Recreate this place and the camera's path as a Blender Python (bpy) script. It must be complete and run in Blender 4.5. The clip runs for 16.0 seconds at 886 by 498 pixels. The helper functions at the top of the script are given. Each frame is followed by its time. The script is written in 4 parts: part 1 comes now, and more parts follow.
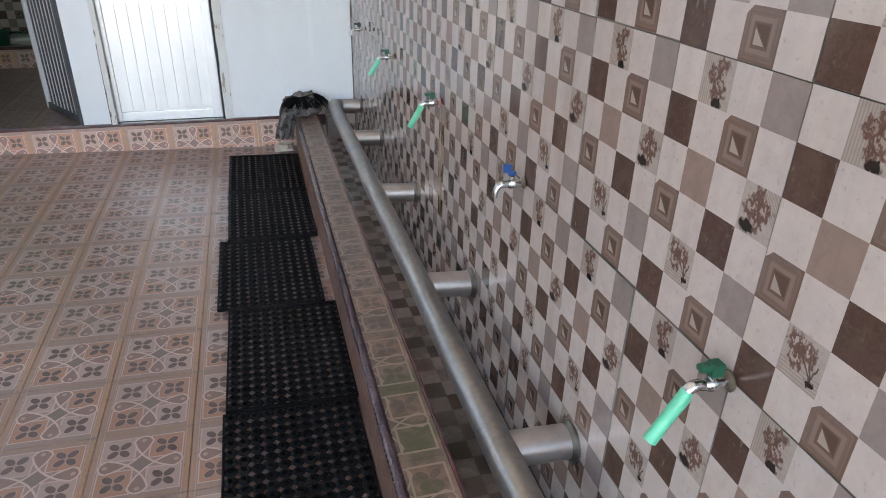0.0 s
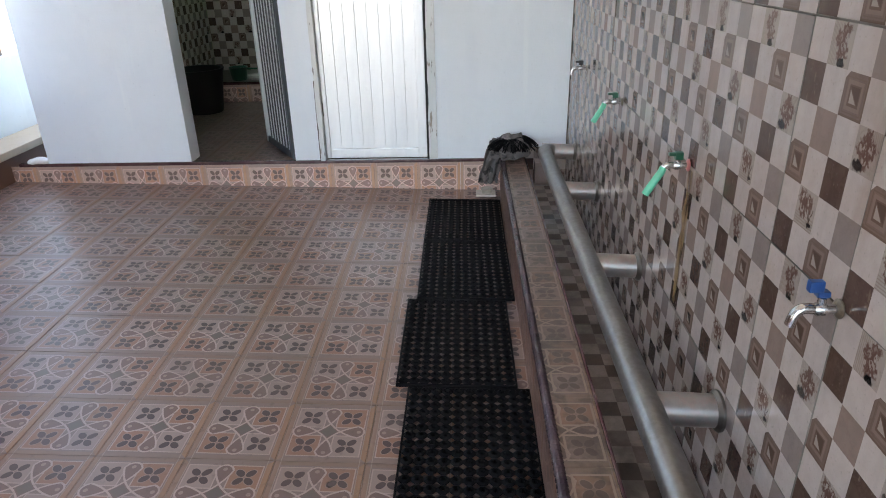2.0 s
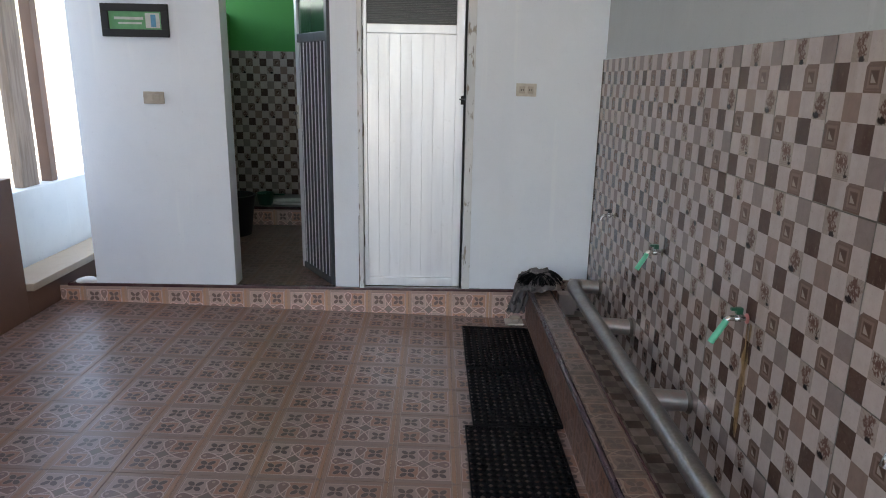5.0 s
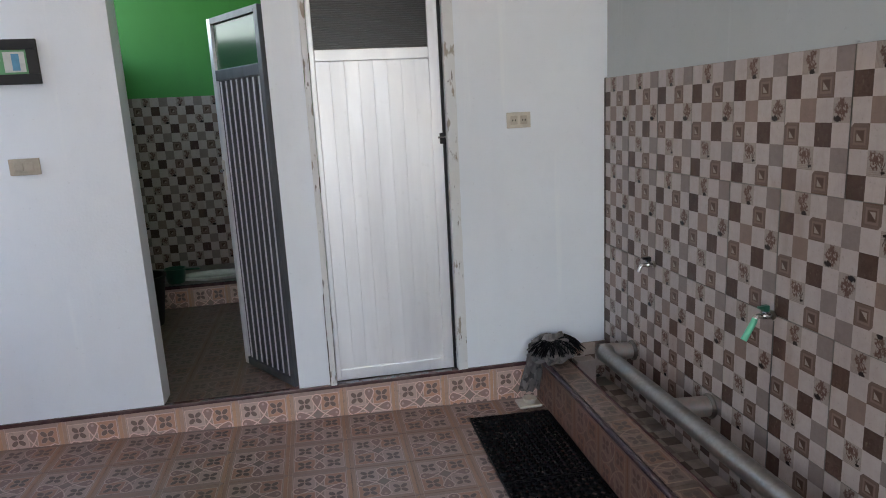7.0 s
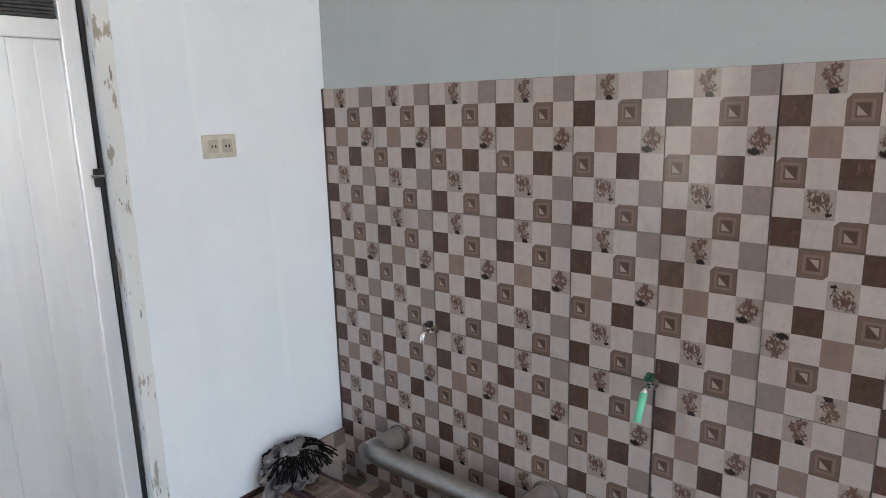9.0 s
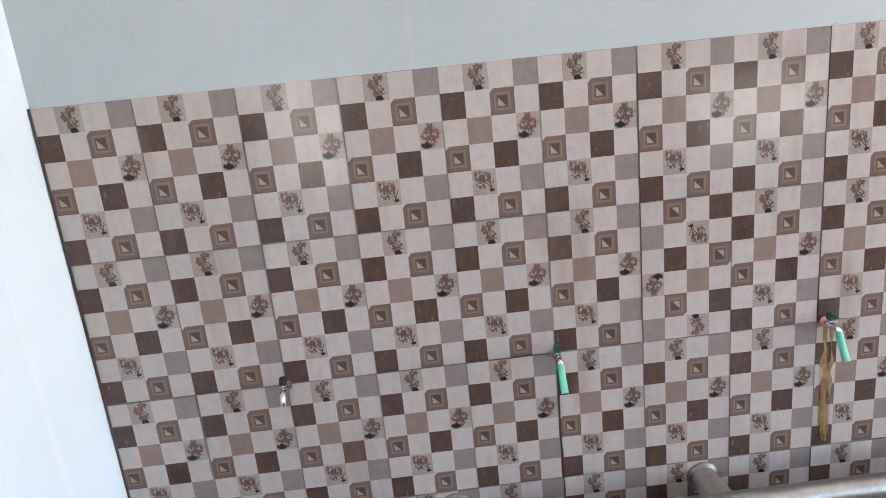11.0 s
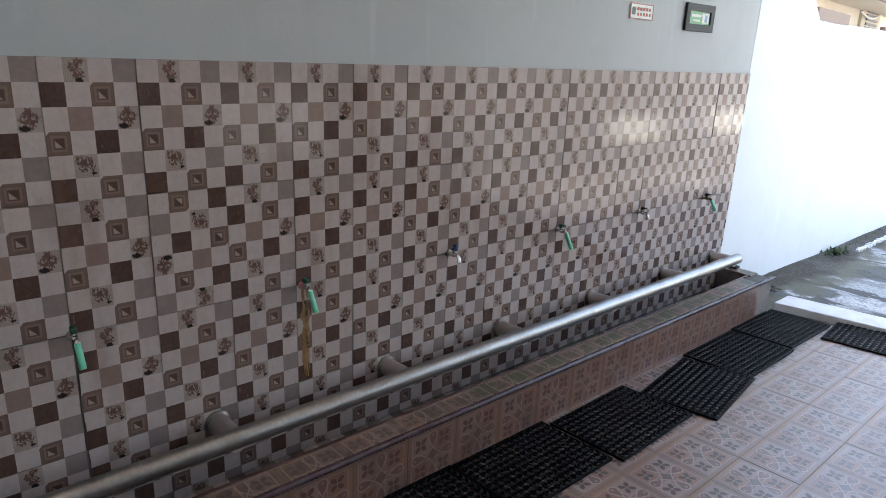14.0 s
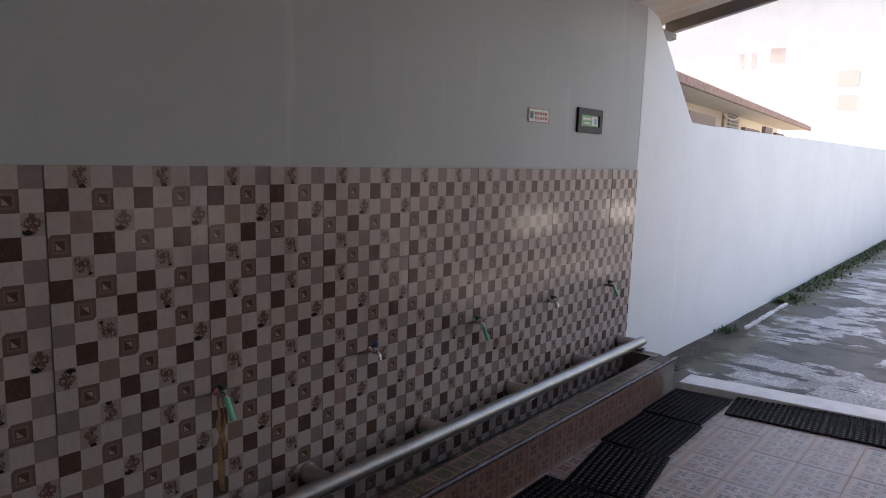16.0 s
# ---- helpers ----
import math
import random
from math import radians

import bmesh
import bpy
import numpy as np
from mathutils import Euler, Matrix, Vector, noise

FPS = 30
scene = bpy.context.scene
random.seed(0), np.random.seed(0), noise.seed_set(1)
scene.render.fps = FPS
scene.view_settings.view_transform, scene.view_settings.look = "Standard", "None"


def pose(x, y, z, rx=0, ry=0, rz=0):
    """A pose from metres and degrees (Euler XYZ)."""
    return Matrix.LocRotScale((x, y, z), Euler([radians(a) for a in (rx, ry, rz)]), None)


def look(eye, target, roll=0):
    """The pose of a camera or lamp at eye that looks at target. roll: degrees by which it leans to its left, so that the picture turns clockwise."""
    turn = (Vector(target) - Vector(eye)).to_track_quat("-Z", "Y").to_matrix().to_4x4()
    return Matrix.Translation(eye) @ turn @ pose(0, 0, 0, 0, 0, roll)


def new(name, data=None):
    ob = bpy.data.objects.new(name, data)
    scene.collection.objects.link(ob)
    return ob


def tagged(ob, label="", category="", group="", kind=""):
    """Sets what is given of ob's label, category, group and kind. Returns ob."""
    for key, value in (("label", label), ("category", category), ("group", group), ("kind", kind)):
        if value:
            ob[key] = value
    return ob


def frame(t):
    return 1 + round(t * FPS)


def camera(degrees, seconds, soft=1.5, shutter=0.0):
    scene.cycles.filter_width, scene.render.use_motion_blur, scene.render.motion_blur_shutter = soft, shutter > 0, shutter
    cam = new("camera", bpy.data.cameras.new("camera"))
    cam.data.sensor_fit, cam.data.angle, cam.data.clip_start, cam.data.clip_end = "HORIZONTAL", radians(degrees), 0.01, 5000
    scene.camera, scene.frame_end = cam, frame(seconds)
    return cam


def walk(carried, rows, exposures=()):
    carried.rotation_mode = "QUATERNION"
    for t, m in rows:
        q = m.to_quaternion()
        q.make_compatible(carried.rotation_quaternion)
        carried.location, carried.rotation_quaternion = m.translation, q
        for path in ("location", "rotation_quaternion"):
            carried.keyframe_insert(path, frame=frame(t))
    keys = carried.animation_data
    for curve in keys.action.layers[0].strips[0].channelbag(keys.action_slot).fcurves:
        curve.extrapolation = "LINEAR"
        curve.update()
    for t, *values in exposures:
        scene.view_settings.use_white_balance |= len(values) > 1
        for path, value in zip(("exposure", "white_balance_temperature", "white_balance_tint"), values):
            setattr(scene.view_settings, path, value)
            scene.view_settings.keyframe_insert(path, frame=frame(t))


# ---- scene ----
cam = camera(68.0, 16.0, soft=1.0)

PATH = [
    (0, (-0.577, -4.077, 1.297), (-0.081, -2.366, 0.388), 1.5),
    (0.5, (-0.492, -3.823, 1.245), (-0.14, -2.078, 0.332), -0.1),
    (1, (-0.484, -3.68, 1.187), (-0.254, -1.909, 0.288), -1.3),
    (1.5, (-0.53, -3.648, 1.216), (-0.445, -1.832, 0.38), -2.6),
    (2, (-0.568, -3.642, 1.252), (-0.64, -1.821, 0.427), -1.4),
    (2.5, (-0.655, -3.693, 1.325), (-0.555, -1.836, 0.59), 0.1),
    (3, (-0.71, -3.743, 1.36), (-0.592, -1.851, 0.722), -0.0),
    (3.5, (-0.729, -3.809, 1.396), (-0.659, -1.891, 0.835), 0.0),
    (4, (-0.751, -3.841, 1.4), (-0.741, -1.922, 0.839), 0.6),
    (4.5, (-0.847, -3.881, 1.415), (-0.829, -1.951, 0.889), 1.1),
    (4.7, (-0.885, -3.888, 1.427), (-0.864, -1.955, 0.913), 1.1),
    (6.8, (-1.349, -3.13, 1.421), (-1.078, -1.197, 0.985), -1.4),
    (7, (-1.378, -3.012, 1.426), (-1.023, -1.086, 1.017), -2.9),
    (7.5, (-1.446, -2.71, 1.44), (-0.903, -0.842, 0.977), -2.0),
    (8, (-1.62, -2.405, 1.474), (-0.63, -0.731, 1.006), -3.9),
    (8.5, (-1.576, -2.126, 1.463), (-0.316, -0.63, 1.047), -3.1),
    (9, (-1.603, -1.852, 1.471), (-0.09, -0.614, 1.049), -1.5),
    (9.2, (-1.618, -1.729, 1.479), (0.017, -0.674, 1.016), -3.9),
    (11.5, (-1.739, -0.803, 1.554), (0.179, -1.116, 1.081), -4.1),
    (12, (-1.853, -0.751, 1.577), (-0.004, -1.353, 1.112), -3.1),
    (12.5, (-1.926, -0.76, 1.551), (-0.167, -1.567, 1.046), -2.6),
    (13, (-1.968, -0.816, 1.59), (-0.267, -1.727, 1.063), 0.7),
    (13.5, (-2.032, -0.885, 1.595), (-0.426, -1.946, 1.053), 3.7),
    (14, (-2.072, -0.878, 1.597), (-0.64, -2.152, 1.024), 2.4),
    (14.5, (-2.076, -0.844, 1.581), (-0.76, -2.257, 1.062), 2.1),
    (15, (-2.062, -0.839, 1.578), (-0.785, -2.299, 1.089), 2.3),
    (15.5, (-2.084, -0.829, 1.583), (-0.811, -2.291, 1.09), 2.5),
    (16, (-2.058, -0.825, 1.607), (-0.774, -2.332, 1.323), 1.8),
]
walk(cam, [(t, look(eye, target, roll)) for t, eye, target, roll in PATH], exposures=[(0, 3.9, 7200, 12), (3, 3.43, 7300, 13), (4.5, 3.08, 7300, 14), (7, 3.2, 7350, 15), (7.5, 3.3, 7350, 14), (8.5, 3.25, 7350, 13), (9.1, 3.88, 7150, 13), (11.4, 4.5, 6850, 11), (12.6, 4.36, 6850, 11), (13.4, 4.15, 6850, 12), (14.1, 2.92, 7100, 14), (15, 2.4, 7350, 20), (16, 1.78, 7400, 22)])

# ---- light ----
world = bpy.data.worlds.new("world")
scene.world = world
world.use_nodes = True
wn = world.node_tree
sky = wn.nodes.new("ShaderNodeTexSky")
sky.sky_type = "NISHITA"
sky.sun_disc = False
SUN_ELEVATION, SUN_ROTATION = 42, 82
sky.sun_elevation, sky.sun_rotation = radians(SUN_ELEVATION), radians(SUN_ROTATION)
sky.air_density, sky.dust_density = 1.2, 3.0
wn.nodes["Background"].inputs[1].default_value = 0.15
wn.links.new(sky.outputs[0], wn.nodes["Background"].inputs[0])
sun = new("sun", bpy.data.lights.new("sun", "SUN"))
sun.data.energy, sun.data.angle, sun.data.color = 4.0, radians(0.6), (1.0, 0.95, 0.87)
sa, se = radians(SUN_ROTATION), radians(SUN_ELEVATION)
sun.matrix_world = look((math.sin(sa) * math.cos(se) * 20, math.cos(sa) * math.cos(se) * 20, math.sin(se) * 20), (0, 0, 0))


# ---- node arithmetic ----
class Val:
    """A shader value that can be added, multiplied and compared."""

    def __init__(self, tree, socket):
        self.t, self.s = tree, socket

    def op(self, kind, *others):
        n = self.t.nodes.new("ShaderNodeMath")
        n.operation = kind
        for i, o in enumerate((self, *others)):
            if isinstance(o, Val):
                self.t.links.new(o.s, n.inputs[i])
            else:
                n.inputs[i].default_value = o
        return Val(self.t, n.outputs[0])

    def __add__(self, o):
        return self.op("ADD", o)

    def __sub__(self, o):
        return self.op("SUBTRACT", o)

    def __mul__(self, o):
        return self.op("MULTIPLY", o)

    def __truediv__(self, o):
        return self.op("DIVIDE", o)

    def __lt__(self, o):
        return self.op("LESS_THAN", o)

    def __gt__(self, o):
        return self.op("GREATER_THAN", o)

    def mag(self):
        return self.op("ABSOLUTE")

    def top(self, o):
        return self.op("MAXIMUM", o)

    def low(self, o):
        return self.op("MINIMUM", o)

    def soft(self, a, b):
        """0 at a, 1 at b."""
        n = self.t.nodes.new("ShaderNodeMapRange")
        n.interpolation_type = "SMOOTHSTEP"
        self.t.links.new(self.s, n.inputs[0])
        n.inputs[1].default_value, n.inputs[2].default_value = a, b
        return Val(self.t, n.outputs[0])


class Mat:
    def __init__(self, name, color, rough=0.5, metal=0.0):
        self.m = bpy.data.materials.new(name)
        self.m.use_nodes = True
        self.t = self.m.node_tree
        self.b = self.t.nodes["Principled BSDF"]
        self.b.inputs["Roughness"].default_value = rough
        self.b.inputs["Metallic"].default_value = metal
        self.b.inputs["Base Color"].default_value = (*color, 1)
        self.col = None
        self.base = (*color, 1)
        self.coord = self.t.nodes.new("ShaderNodeTexCoord")
        self.bumped = None

    def xyz(self, kind="Object"):
        n = self.t.nodes.new("ShaderNodeSeparateXYZ")
        self.t.links.new(self.coord.outputs[kind], n.inputs[0])
        return [Val(self.t, s) for s in n.outputs]

    def world(self):
        """World places, the same for every piece."""
        n = self.t.nodes.new("ShaderNodeNewGeometry")
        return n.outputs["Position"]

    def noise(self, scale, detail=4, stretch=(1, 1, 1), where=None, rough=0.55):
        n = self.t.nodes.new("ShaderNodeTexNoise")
        n.inputs["Scale"].default_value, n.inputs["Detail"].default_value = scale, detail
        n.inputs["Roughness"].default_value = rough
        mp = self.t.nodes.new("ShaderNodeMapping")
        mp.inputs["Scale"].default_value = stretch
        self.t.links.new(where if where else self.world(), mp.inputs[0])
        self.t.links.new(mp.outputs[0], n.inputs["Vector"])
        return Val(self.t, n.outputs[0])

    def rand(self):
        n = self.t.nodes.new("ShaderNodeObjectInfo")
        return Val(self.t, n.outputs["Random"])

    def over(self, color, mask):
        """Lay a colour over the base by a mask."""
        n = self.t.nodes.new("ShaderNodeMix")
        n.data_type = "RGBA"
        if self.col:
            self.t.links.new(self.col, n.inputs[6])
        else:
            n.inputs[6].default_value = self.base
        if isinstance(mask, Val):
            self.t.links.new(mask.s, n.inputs[0])
        else:
            n.inputs[0].default_value = mask
        n.inputs[7].default_value = (*color, 1)
        self.col = n.outputs[2]
        self.t.links.new(self.col, self.b.inputs["Base Color"])
        return self

    def rough(self, val):
        self.t.links.new(val.s, self.b.inputs["Roughness"])
        return self

    def bump(self, val, depth, strength=1.0):
        n = self.t.nodes.new("ShaderNodeBump")
        n.inputs["Distance"].default_value, n.inputs["Strength"].default_value = depth, strength
        self.t.links.new(val.s, n.inputs["Height"])
        if self.bumped:
            self.t.links.new(self.bumped, n.inputs["Normal"])
        self.bumped = n.outputs[0]
        self.t.links.new(self.bumped, self.b.inputs["Normal"])
        return self

    def mottle(self, color, scale, amount, a=0.42, b=0.62, **k):
        return self.over(color, self.noise(scale, **k).soft(a, b) * amount)


# ---- materials ----
def paint(name, color, dark, grain=90, streaks=0.22):
    m = Mat(name, color, 0.55)
    m.mottle(dark, 1.3, 0.35).mottle(dark, 9, 0.22, a=0.5, b=0.7)
    m.mottle(dark, 5, 0.3, stretch=(1, 1, 0.15), a=0.55, b=0.75)
    m.mottle(tuple(min(1.0, q * 1.18) for q in color), 11, streaks, stretch=(1, 1, 0.07), a=0.60, b=0.72)
    m.mottle(tuple(q * 0.72 for q in color), 55, 0.3, a=0.64, b=0.72)
    m.bump(m.noise(grain, 3), 0.002, 0.35).bump(m.noise(4, 2), 0.01, 0.3)
    return m.m


white_paint = paint("white_paint", (0.81, 0.865, 0.925), (0.73, 0.785, 0.85))
# Same white as the end wall, greyed to carry the shade under the roof.
shaded_wall_paint = paint("shaded_white_paint", (0.375, 0.395, 0.395), (0.32, 0.34, 0.34), streaks=0.5)
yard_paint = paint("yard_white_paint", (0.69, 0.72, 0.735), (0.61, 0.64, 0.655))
brown_paint = paint("brown_paint", (0.16, 0.085, 0.055), (0.11, 0.06, 0.04))
far_paint = paint("grey_far_plaster", (0.17, 0.18, 0.19), (0.13, 0.14, 0.15))
outer_paint = paint("grey_green_plaster", (0.74, 0.77, 0.75), (0.62, 0.65, 0.63))
cream_paint = paint("cream_paint", (0.50, 0.40, 0.29), (0.38, 0.29, 0.20))
green_paint = paint("green_paint", (0.025, 0.24, 0.035), (0.018, 0.18, 0.028))
yellow_paint = paint("ochre_paint", (0.75, 0.65, 0.52), (0.64, 0.53, 0.41))

LIGHT, GREY, BEIGE, DARK = (0.490, 0.412, 0.382), (0.262, 0.204, 0.188), (0.268, 0.180, 0.152), (0.086, 0.045, 0.038)


def glaze(name, color, spread, second, rough=0.11, veins=0.45):
    color, second = tuple(q * 0.87 for q in color), tuple(q * 0.87 for q in second)
    m = Mat(name, color, rough)
    m.b.inputs["Specular IOR Level"].default_value = 0.24
    m.over(second, m.noise(38, 5).soft(0.35, 0.7) * spread)
    m.over(second, m.rand() * 0.35)
    m.over((0.24, 0.158, 0.122), m.noise(2.2, 4).soft(0.58, 0.8) * 0.22)
    vein = (m.noise(14, 6, rough=0.7) - 0.5).mag().soft(0.035, 0.0)
    m.over(tuple(q * 0.72 for q in color), vein * veins)
    m.over(tuple(q * 0.80 for q in color), m.noise(9, 5, stretch=(1, 5, 0.35)).soft(0.50, 0.70) * 0.40)
    m.over((0.19, 0.118, 0.088), m.noise(5, 5, stretch=(1, 1, 0.3)).soft(0.55, 0.74) * 0.42)
    m.over((0.15, 0.125, 0.11), m.noise(120, 3).soft(0.60, 0.72) * 0.28)
    m.bump(m.noise(60, 2), 0.0006, 0.25)
    return m


tile_light = glaze("tile_light", LIGHT, 0.6, (0.42, 0.345, 0.315), veins=0.14).m
tile_grey = glaze("tile_grey", GREY, 0.6, (0.215, 0.172, 0.158), veins=0.3).m
tile_beige = glaze("tile_beige", BEIGE, 0.6, (0.215, 0.158, 0.130), veins=0.3).m
_d = glaze("tile_dark", DARK, 0.7, (0.105, 0.068, 0.050))
_d.over((0.20, 0.15, 0.11), _d.noise(70, 5, stretch=(1, 1, 0.35)).soft(0.62, 0.72) * 0.6)
tile_dark = _d.m

_p = glaze("tile_pyramid", (0.180, 0.120, 0.100), 0.3, (0.145, 0.098, 0.082))
_x, _y, _z = _p.xyz("UV")
_r = (_x - 0.5).mag().top((_y - 0.5).mag())
_p.over((0.130, 0.085, 0.068), (_r < 0.40) * (_r > 0.37))
_p.over((0.115, 0.072, 0.052), (_r > 0.44) * ((_x > 0.9) + (_y < 0.1)).low(1.0) * 0.8)
_p.over((0.200, 0.138, 0.112), (_r < 0.33) * (_r > 0.24) * 0.6)
_p.over((0.115, 0.070, 0.054), (_r < 0.235))
_p.over((0.085, 0.050, 0.037), (_r < 0.20) * ((_x + _y) > 1.0))
_p.over((0.27, 0.215, 0.185), (_r < 0.17) * ((_x + _y) < 0.96))
_p.over((0.40, 0.33, 0.305), ((_x - _y) < -0.84))
tile_pyramid = _p.m


def flower(name, blooms, stems, stripes, ink):
    """Sepia blossoms on a greyish tile, with a hatched field and a dark foot. blooms: (x, y, radius, paleness)."""
    m = glaze(name, (0.355, 0.295, 0.262), 0.4, (0.315, 0.26, 0.23))
    x, y, z = m.xyz("UV")
    uv = m.coord.outputs["UV"]
    w = m.noise(5.5, 4, where=uv) - 0.5
    v = m.noise(8.5, 4, stretch=(1.3, 0.8, 1), where=uv) - 0.5
    lines = {"upright": (x * 95, (x < 0.36)), "level": (y * 85, (y < 0.34)), "slanting": ((x + y) * 70, ((x + y) > 1.35))}[stripes]
    m.over((0.22, 0.165, 0.14), (lines[0].op("SINE") > 0.25) * lines[1] * 0.75)
    for ax, ay, bx, by in stems:
        dx, dy = bx - ax, by - ay
        n = (dx * dx + dy * dy) ** 0.5
        off = (((x - ax) * (dy / n)) - ((y - ay) * (dx / n)) + w * 0.10).mag()
        along = ((x - ax) * (dx / n)) + ((y - ay) * (dy / n))
        m.over((0.075, 0.048, 0.038), (off < 0.020) * (along > 0.0) * (along < n) * 0.9)
    for cx, cy, r, pale in blooms:
        dx, dy = x - cx + w * 0.55, y - cy + v * 0.55
        d = (dx * dx + dy * dy).op("SQRT") / r
        m.over((0.105, 0.054, 0.042), d.soft(1.2, 0.75) * 0.94)
        m.over((0.46, 0.395, 0.35), (d + v * 2.2).soft(0.50, 0.22) * (pale * 0.55))
        m.over((0.095, 0.050, 0.036), ((d - 0.6).mag() + w * 0.9).soft(0.12, 0.02) * 0.45)
    cx, cy, r = ink
    d = (((x - cx + w * 0.3) / 1.5).op("POWER", 2.0) + (y - cy + v * 0.3).op("POWER", 2.0)).op("SQRT") / r
    m.over((0.026, 0.018, 0.016), d.soft(1.1, 0.75))
    return m.m


tile_flower_a = flower("tile_flower_a", ((0.62, 0.84, 0.17, 0.35), (0.40, 0.62, 0.20, 0.5), (0.60, 0.40, 0.21, 0.7), (0.52, 0.20, 0.14, 0.3)), ((0.62, 0.95, 0.50, 0.10),), "upright", (0.60, 0.08, 0.12))
tile_flower_b = flower("tile_flower_b", ((0.50, 0.80, 0.17, 0.4), (0.30, 0.55, 0.22, 0.75), (0.66, 0.56, 0.22, 0.8), (0.50, 0.28, 0.20, 0.7)), ((0.30, 0.10, 0.55, 0.60),), "slanting", (0.27, 0.16, 0.15))
tile_flower_c = flower("tile_flower_c", ((0.26, 0.74, 0.21, 1.0), (0.58, 0.68, 0.22, 1.0), (0.34, 0.42, 0.18, 0.9)), ((0.45, 0.62, 0.85, 0.16), (0.66, 0.60, 0.80, 0.22), (0.88, 0.58, 0.76, 0.20)), "level", (0.80, 0.18, 0.085))
_g = Mat("grout", (0.19, 0.165, 0.145), 0.85)
_g.mottle((0.10, 0.085, 0.07), 6, 0.8)
grout = _g.m
_g = Mat("floor_grout", (0.15, 0.105, 0.09), 0.8)
_g.mottle((0.11, 0.08, 0.065), 6, 0.7)
floor_grout = _g.m


def floor_pattern(name, wet, grime=0.0, lift=False, shaded=False):
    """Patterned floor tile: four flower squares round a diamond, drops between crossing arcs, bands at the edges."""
    # lift: paler copy whose colours carry the light that falls on the risers.
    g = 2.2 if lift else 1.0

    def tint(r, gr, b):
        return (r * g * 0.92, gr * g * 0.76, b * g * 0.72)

    m = Mat(name, tint(0.225, 0.192, 0.176), 0.32)
    m.b.inputs["Specular IOR Level"].default_value = 0.62
    m.b.inputs["Coat Weight"].default_value, m.b.inputs["Coat Roughness"].default_value = 0.25, 0.34
    x, y, z = m.xyz("UV")
    x, y = (x - 0.5) * 0.25, (y - 0.5) * 0.25
    ax, ay = x.mag(), y.mag()
    near, side = ax.low(ay), ax.top(ay)
    m.over(tint(0.330, 0.205, 0.115), (side > 0.106) * (ax > ay) * ((x > 0) * 0.45 + 0.45))
    m.over(tint(0.270, 0.190, 0.130), (side > 0.110) * (ay > ax) * m.rand() * 0.6)
    m.over(tint(0.33, 0.305, 0.285), (ax - 0.108).mag() < 0.0012)
    px, py = ax - 0.060, ay - 0.060
    sq = px.mag().top(py.mag())
    odd = (x * y) > 0
    own = ((near - 0.125) * (near - 0.125) + (side - 0.125) * (side - 0.125)).op("SQRT")
    other = ((near + 0.125) * (near + 0.125) + (side - 0.125) * (side - 0.125)).op("SQRT")
    tip = ((side - 0.080) * (side - 0.080) + near * near).op("SQRT")
    R, W = 0.1545, 0.0026
    m.over(tint(0.325, 0.285, 0.265), (sq < 0.041))
    m.over(tint(0.305, 0.170, 0.108), (sq < 0.041) * odd * 0.92)
    line = tint(0.50, 0.445, 0.42)
    m.over(line, ((sq - 0.042).mag() < 0.0017) * 0.8)
    drop = (other < R) * ((side < 0.080) + (tip < 0.0235)).low(1.0)
    m.over(tint(0.175, 0.118, 0.114), (drop + (own > R)).low(1.0))
    arcs = (((other - R).mag() < W) * (side < 0.086) + ((own - R).mag() < W) + ((tip - 0.0235).mag() < W) * (side > 0.086)).low(1.0)
    m.over(line, arcs * 0.95)
    m.over(tint(0.33, 0.275, 0.25), ((side - 0.088) * (side - 0.088) + near * near) < 0.00004)
    m.over(tint(0.125, 0.112, 0.104), (ax + ay) < 0.024)
    s, d = (px.mag() + py.mag()) * 0.7071, (px.mag() - py.mag()) * 0.7071
    petal = ((s - 0.0205) / 0.0150).op("POWER", 2.0) + (d / 0.0100).op("POWER", 2.0)
    m.over(tint(0.345, 0.285, 0.260), (petal < 1.50) * (sq < 0.041) * 0.7)
    m.over(tint(0.050, 0.028, 0.028), petal < 1.05)
    m.over(tint(0.26, 0.20, 0.18), s < 0.0035)
    tone = ((petal < 1.0) * 0.5) + ((sq - 0.045).mag() < 0.0024) + arcs
    m.bump(tone, 0.0060 if wet else 0.0036, 0.9)
    dirt = m.noise(1.1, 5).soft(0.42, 0.68)
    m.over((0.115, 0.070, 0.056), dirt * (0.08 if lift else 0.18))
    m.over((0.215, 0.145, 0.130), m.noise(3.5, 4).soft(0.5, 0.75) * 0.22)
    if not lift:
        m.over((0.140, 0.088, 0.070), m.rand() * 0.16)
    m.over((0.075, 0.050, 0.040), m.noise(45, 4).soft(0.55, 0.75) * 0.35)
    m.over((0.30, 0.25, 0.22), m.noise(7, 6, rough=0.7).soft(0.60, 0.74) * 0.22)
    if wet:
        m.over((0.265, 0.175, 0.125), m.rand() * 0.35)
        m.over((0.060, 0.042, 0.030), m.noise(13, 5).soft(0.52, 0.66) * 0.6)
        sep = m.t.nodes.new("ShaderNodeSeparateXYZ")
        m.t.links.new(m.world(), sep.inputs[0])
        along = Val(m.t, sep.outputs[1])
        m.over((0.070, 0.045, 0.034), m.noise(24, 5).soft(0.46, 0.64) * 0.6)
        m.over((0.060, 0.075, 0.018), (sq < 0.046) * (odd * -1.0 + 1.0) * (along + m.noise(2.3, 3)).soft(-1.9, -2.6) * m.noise(9, 4).soft(0.30, 0.50) * 0.9)
        m.over((0.070, 0.046, 0.035), m.noise(4.5, 4).soft(0.30, 0.62) * 0.45)
        m.b.inputs["Coat Weight"].default_value = 0.0
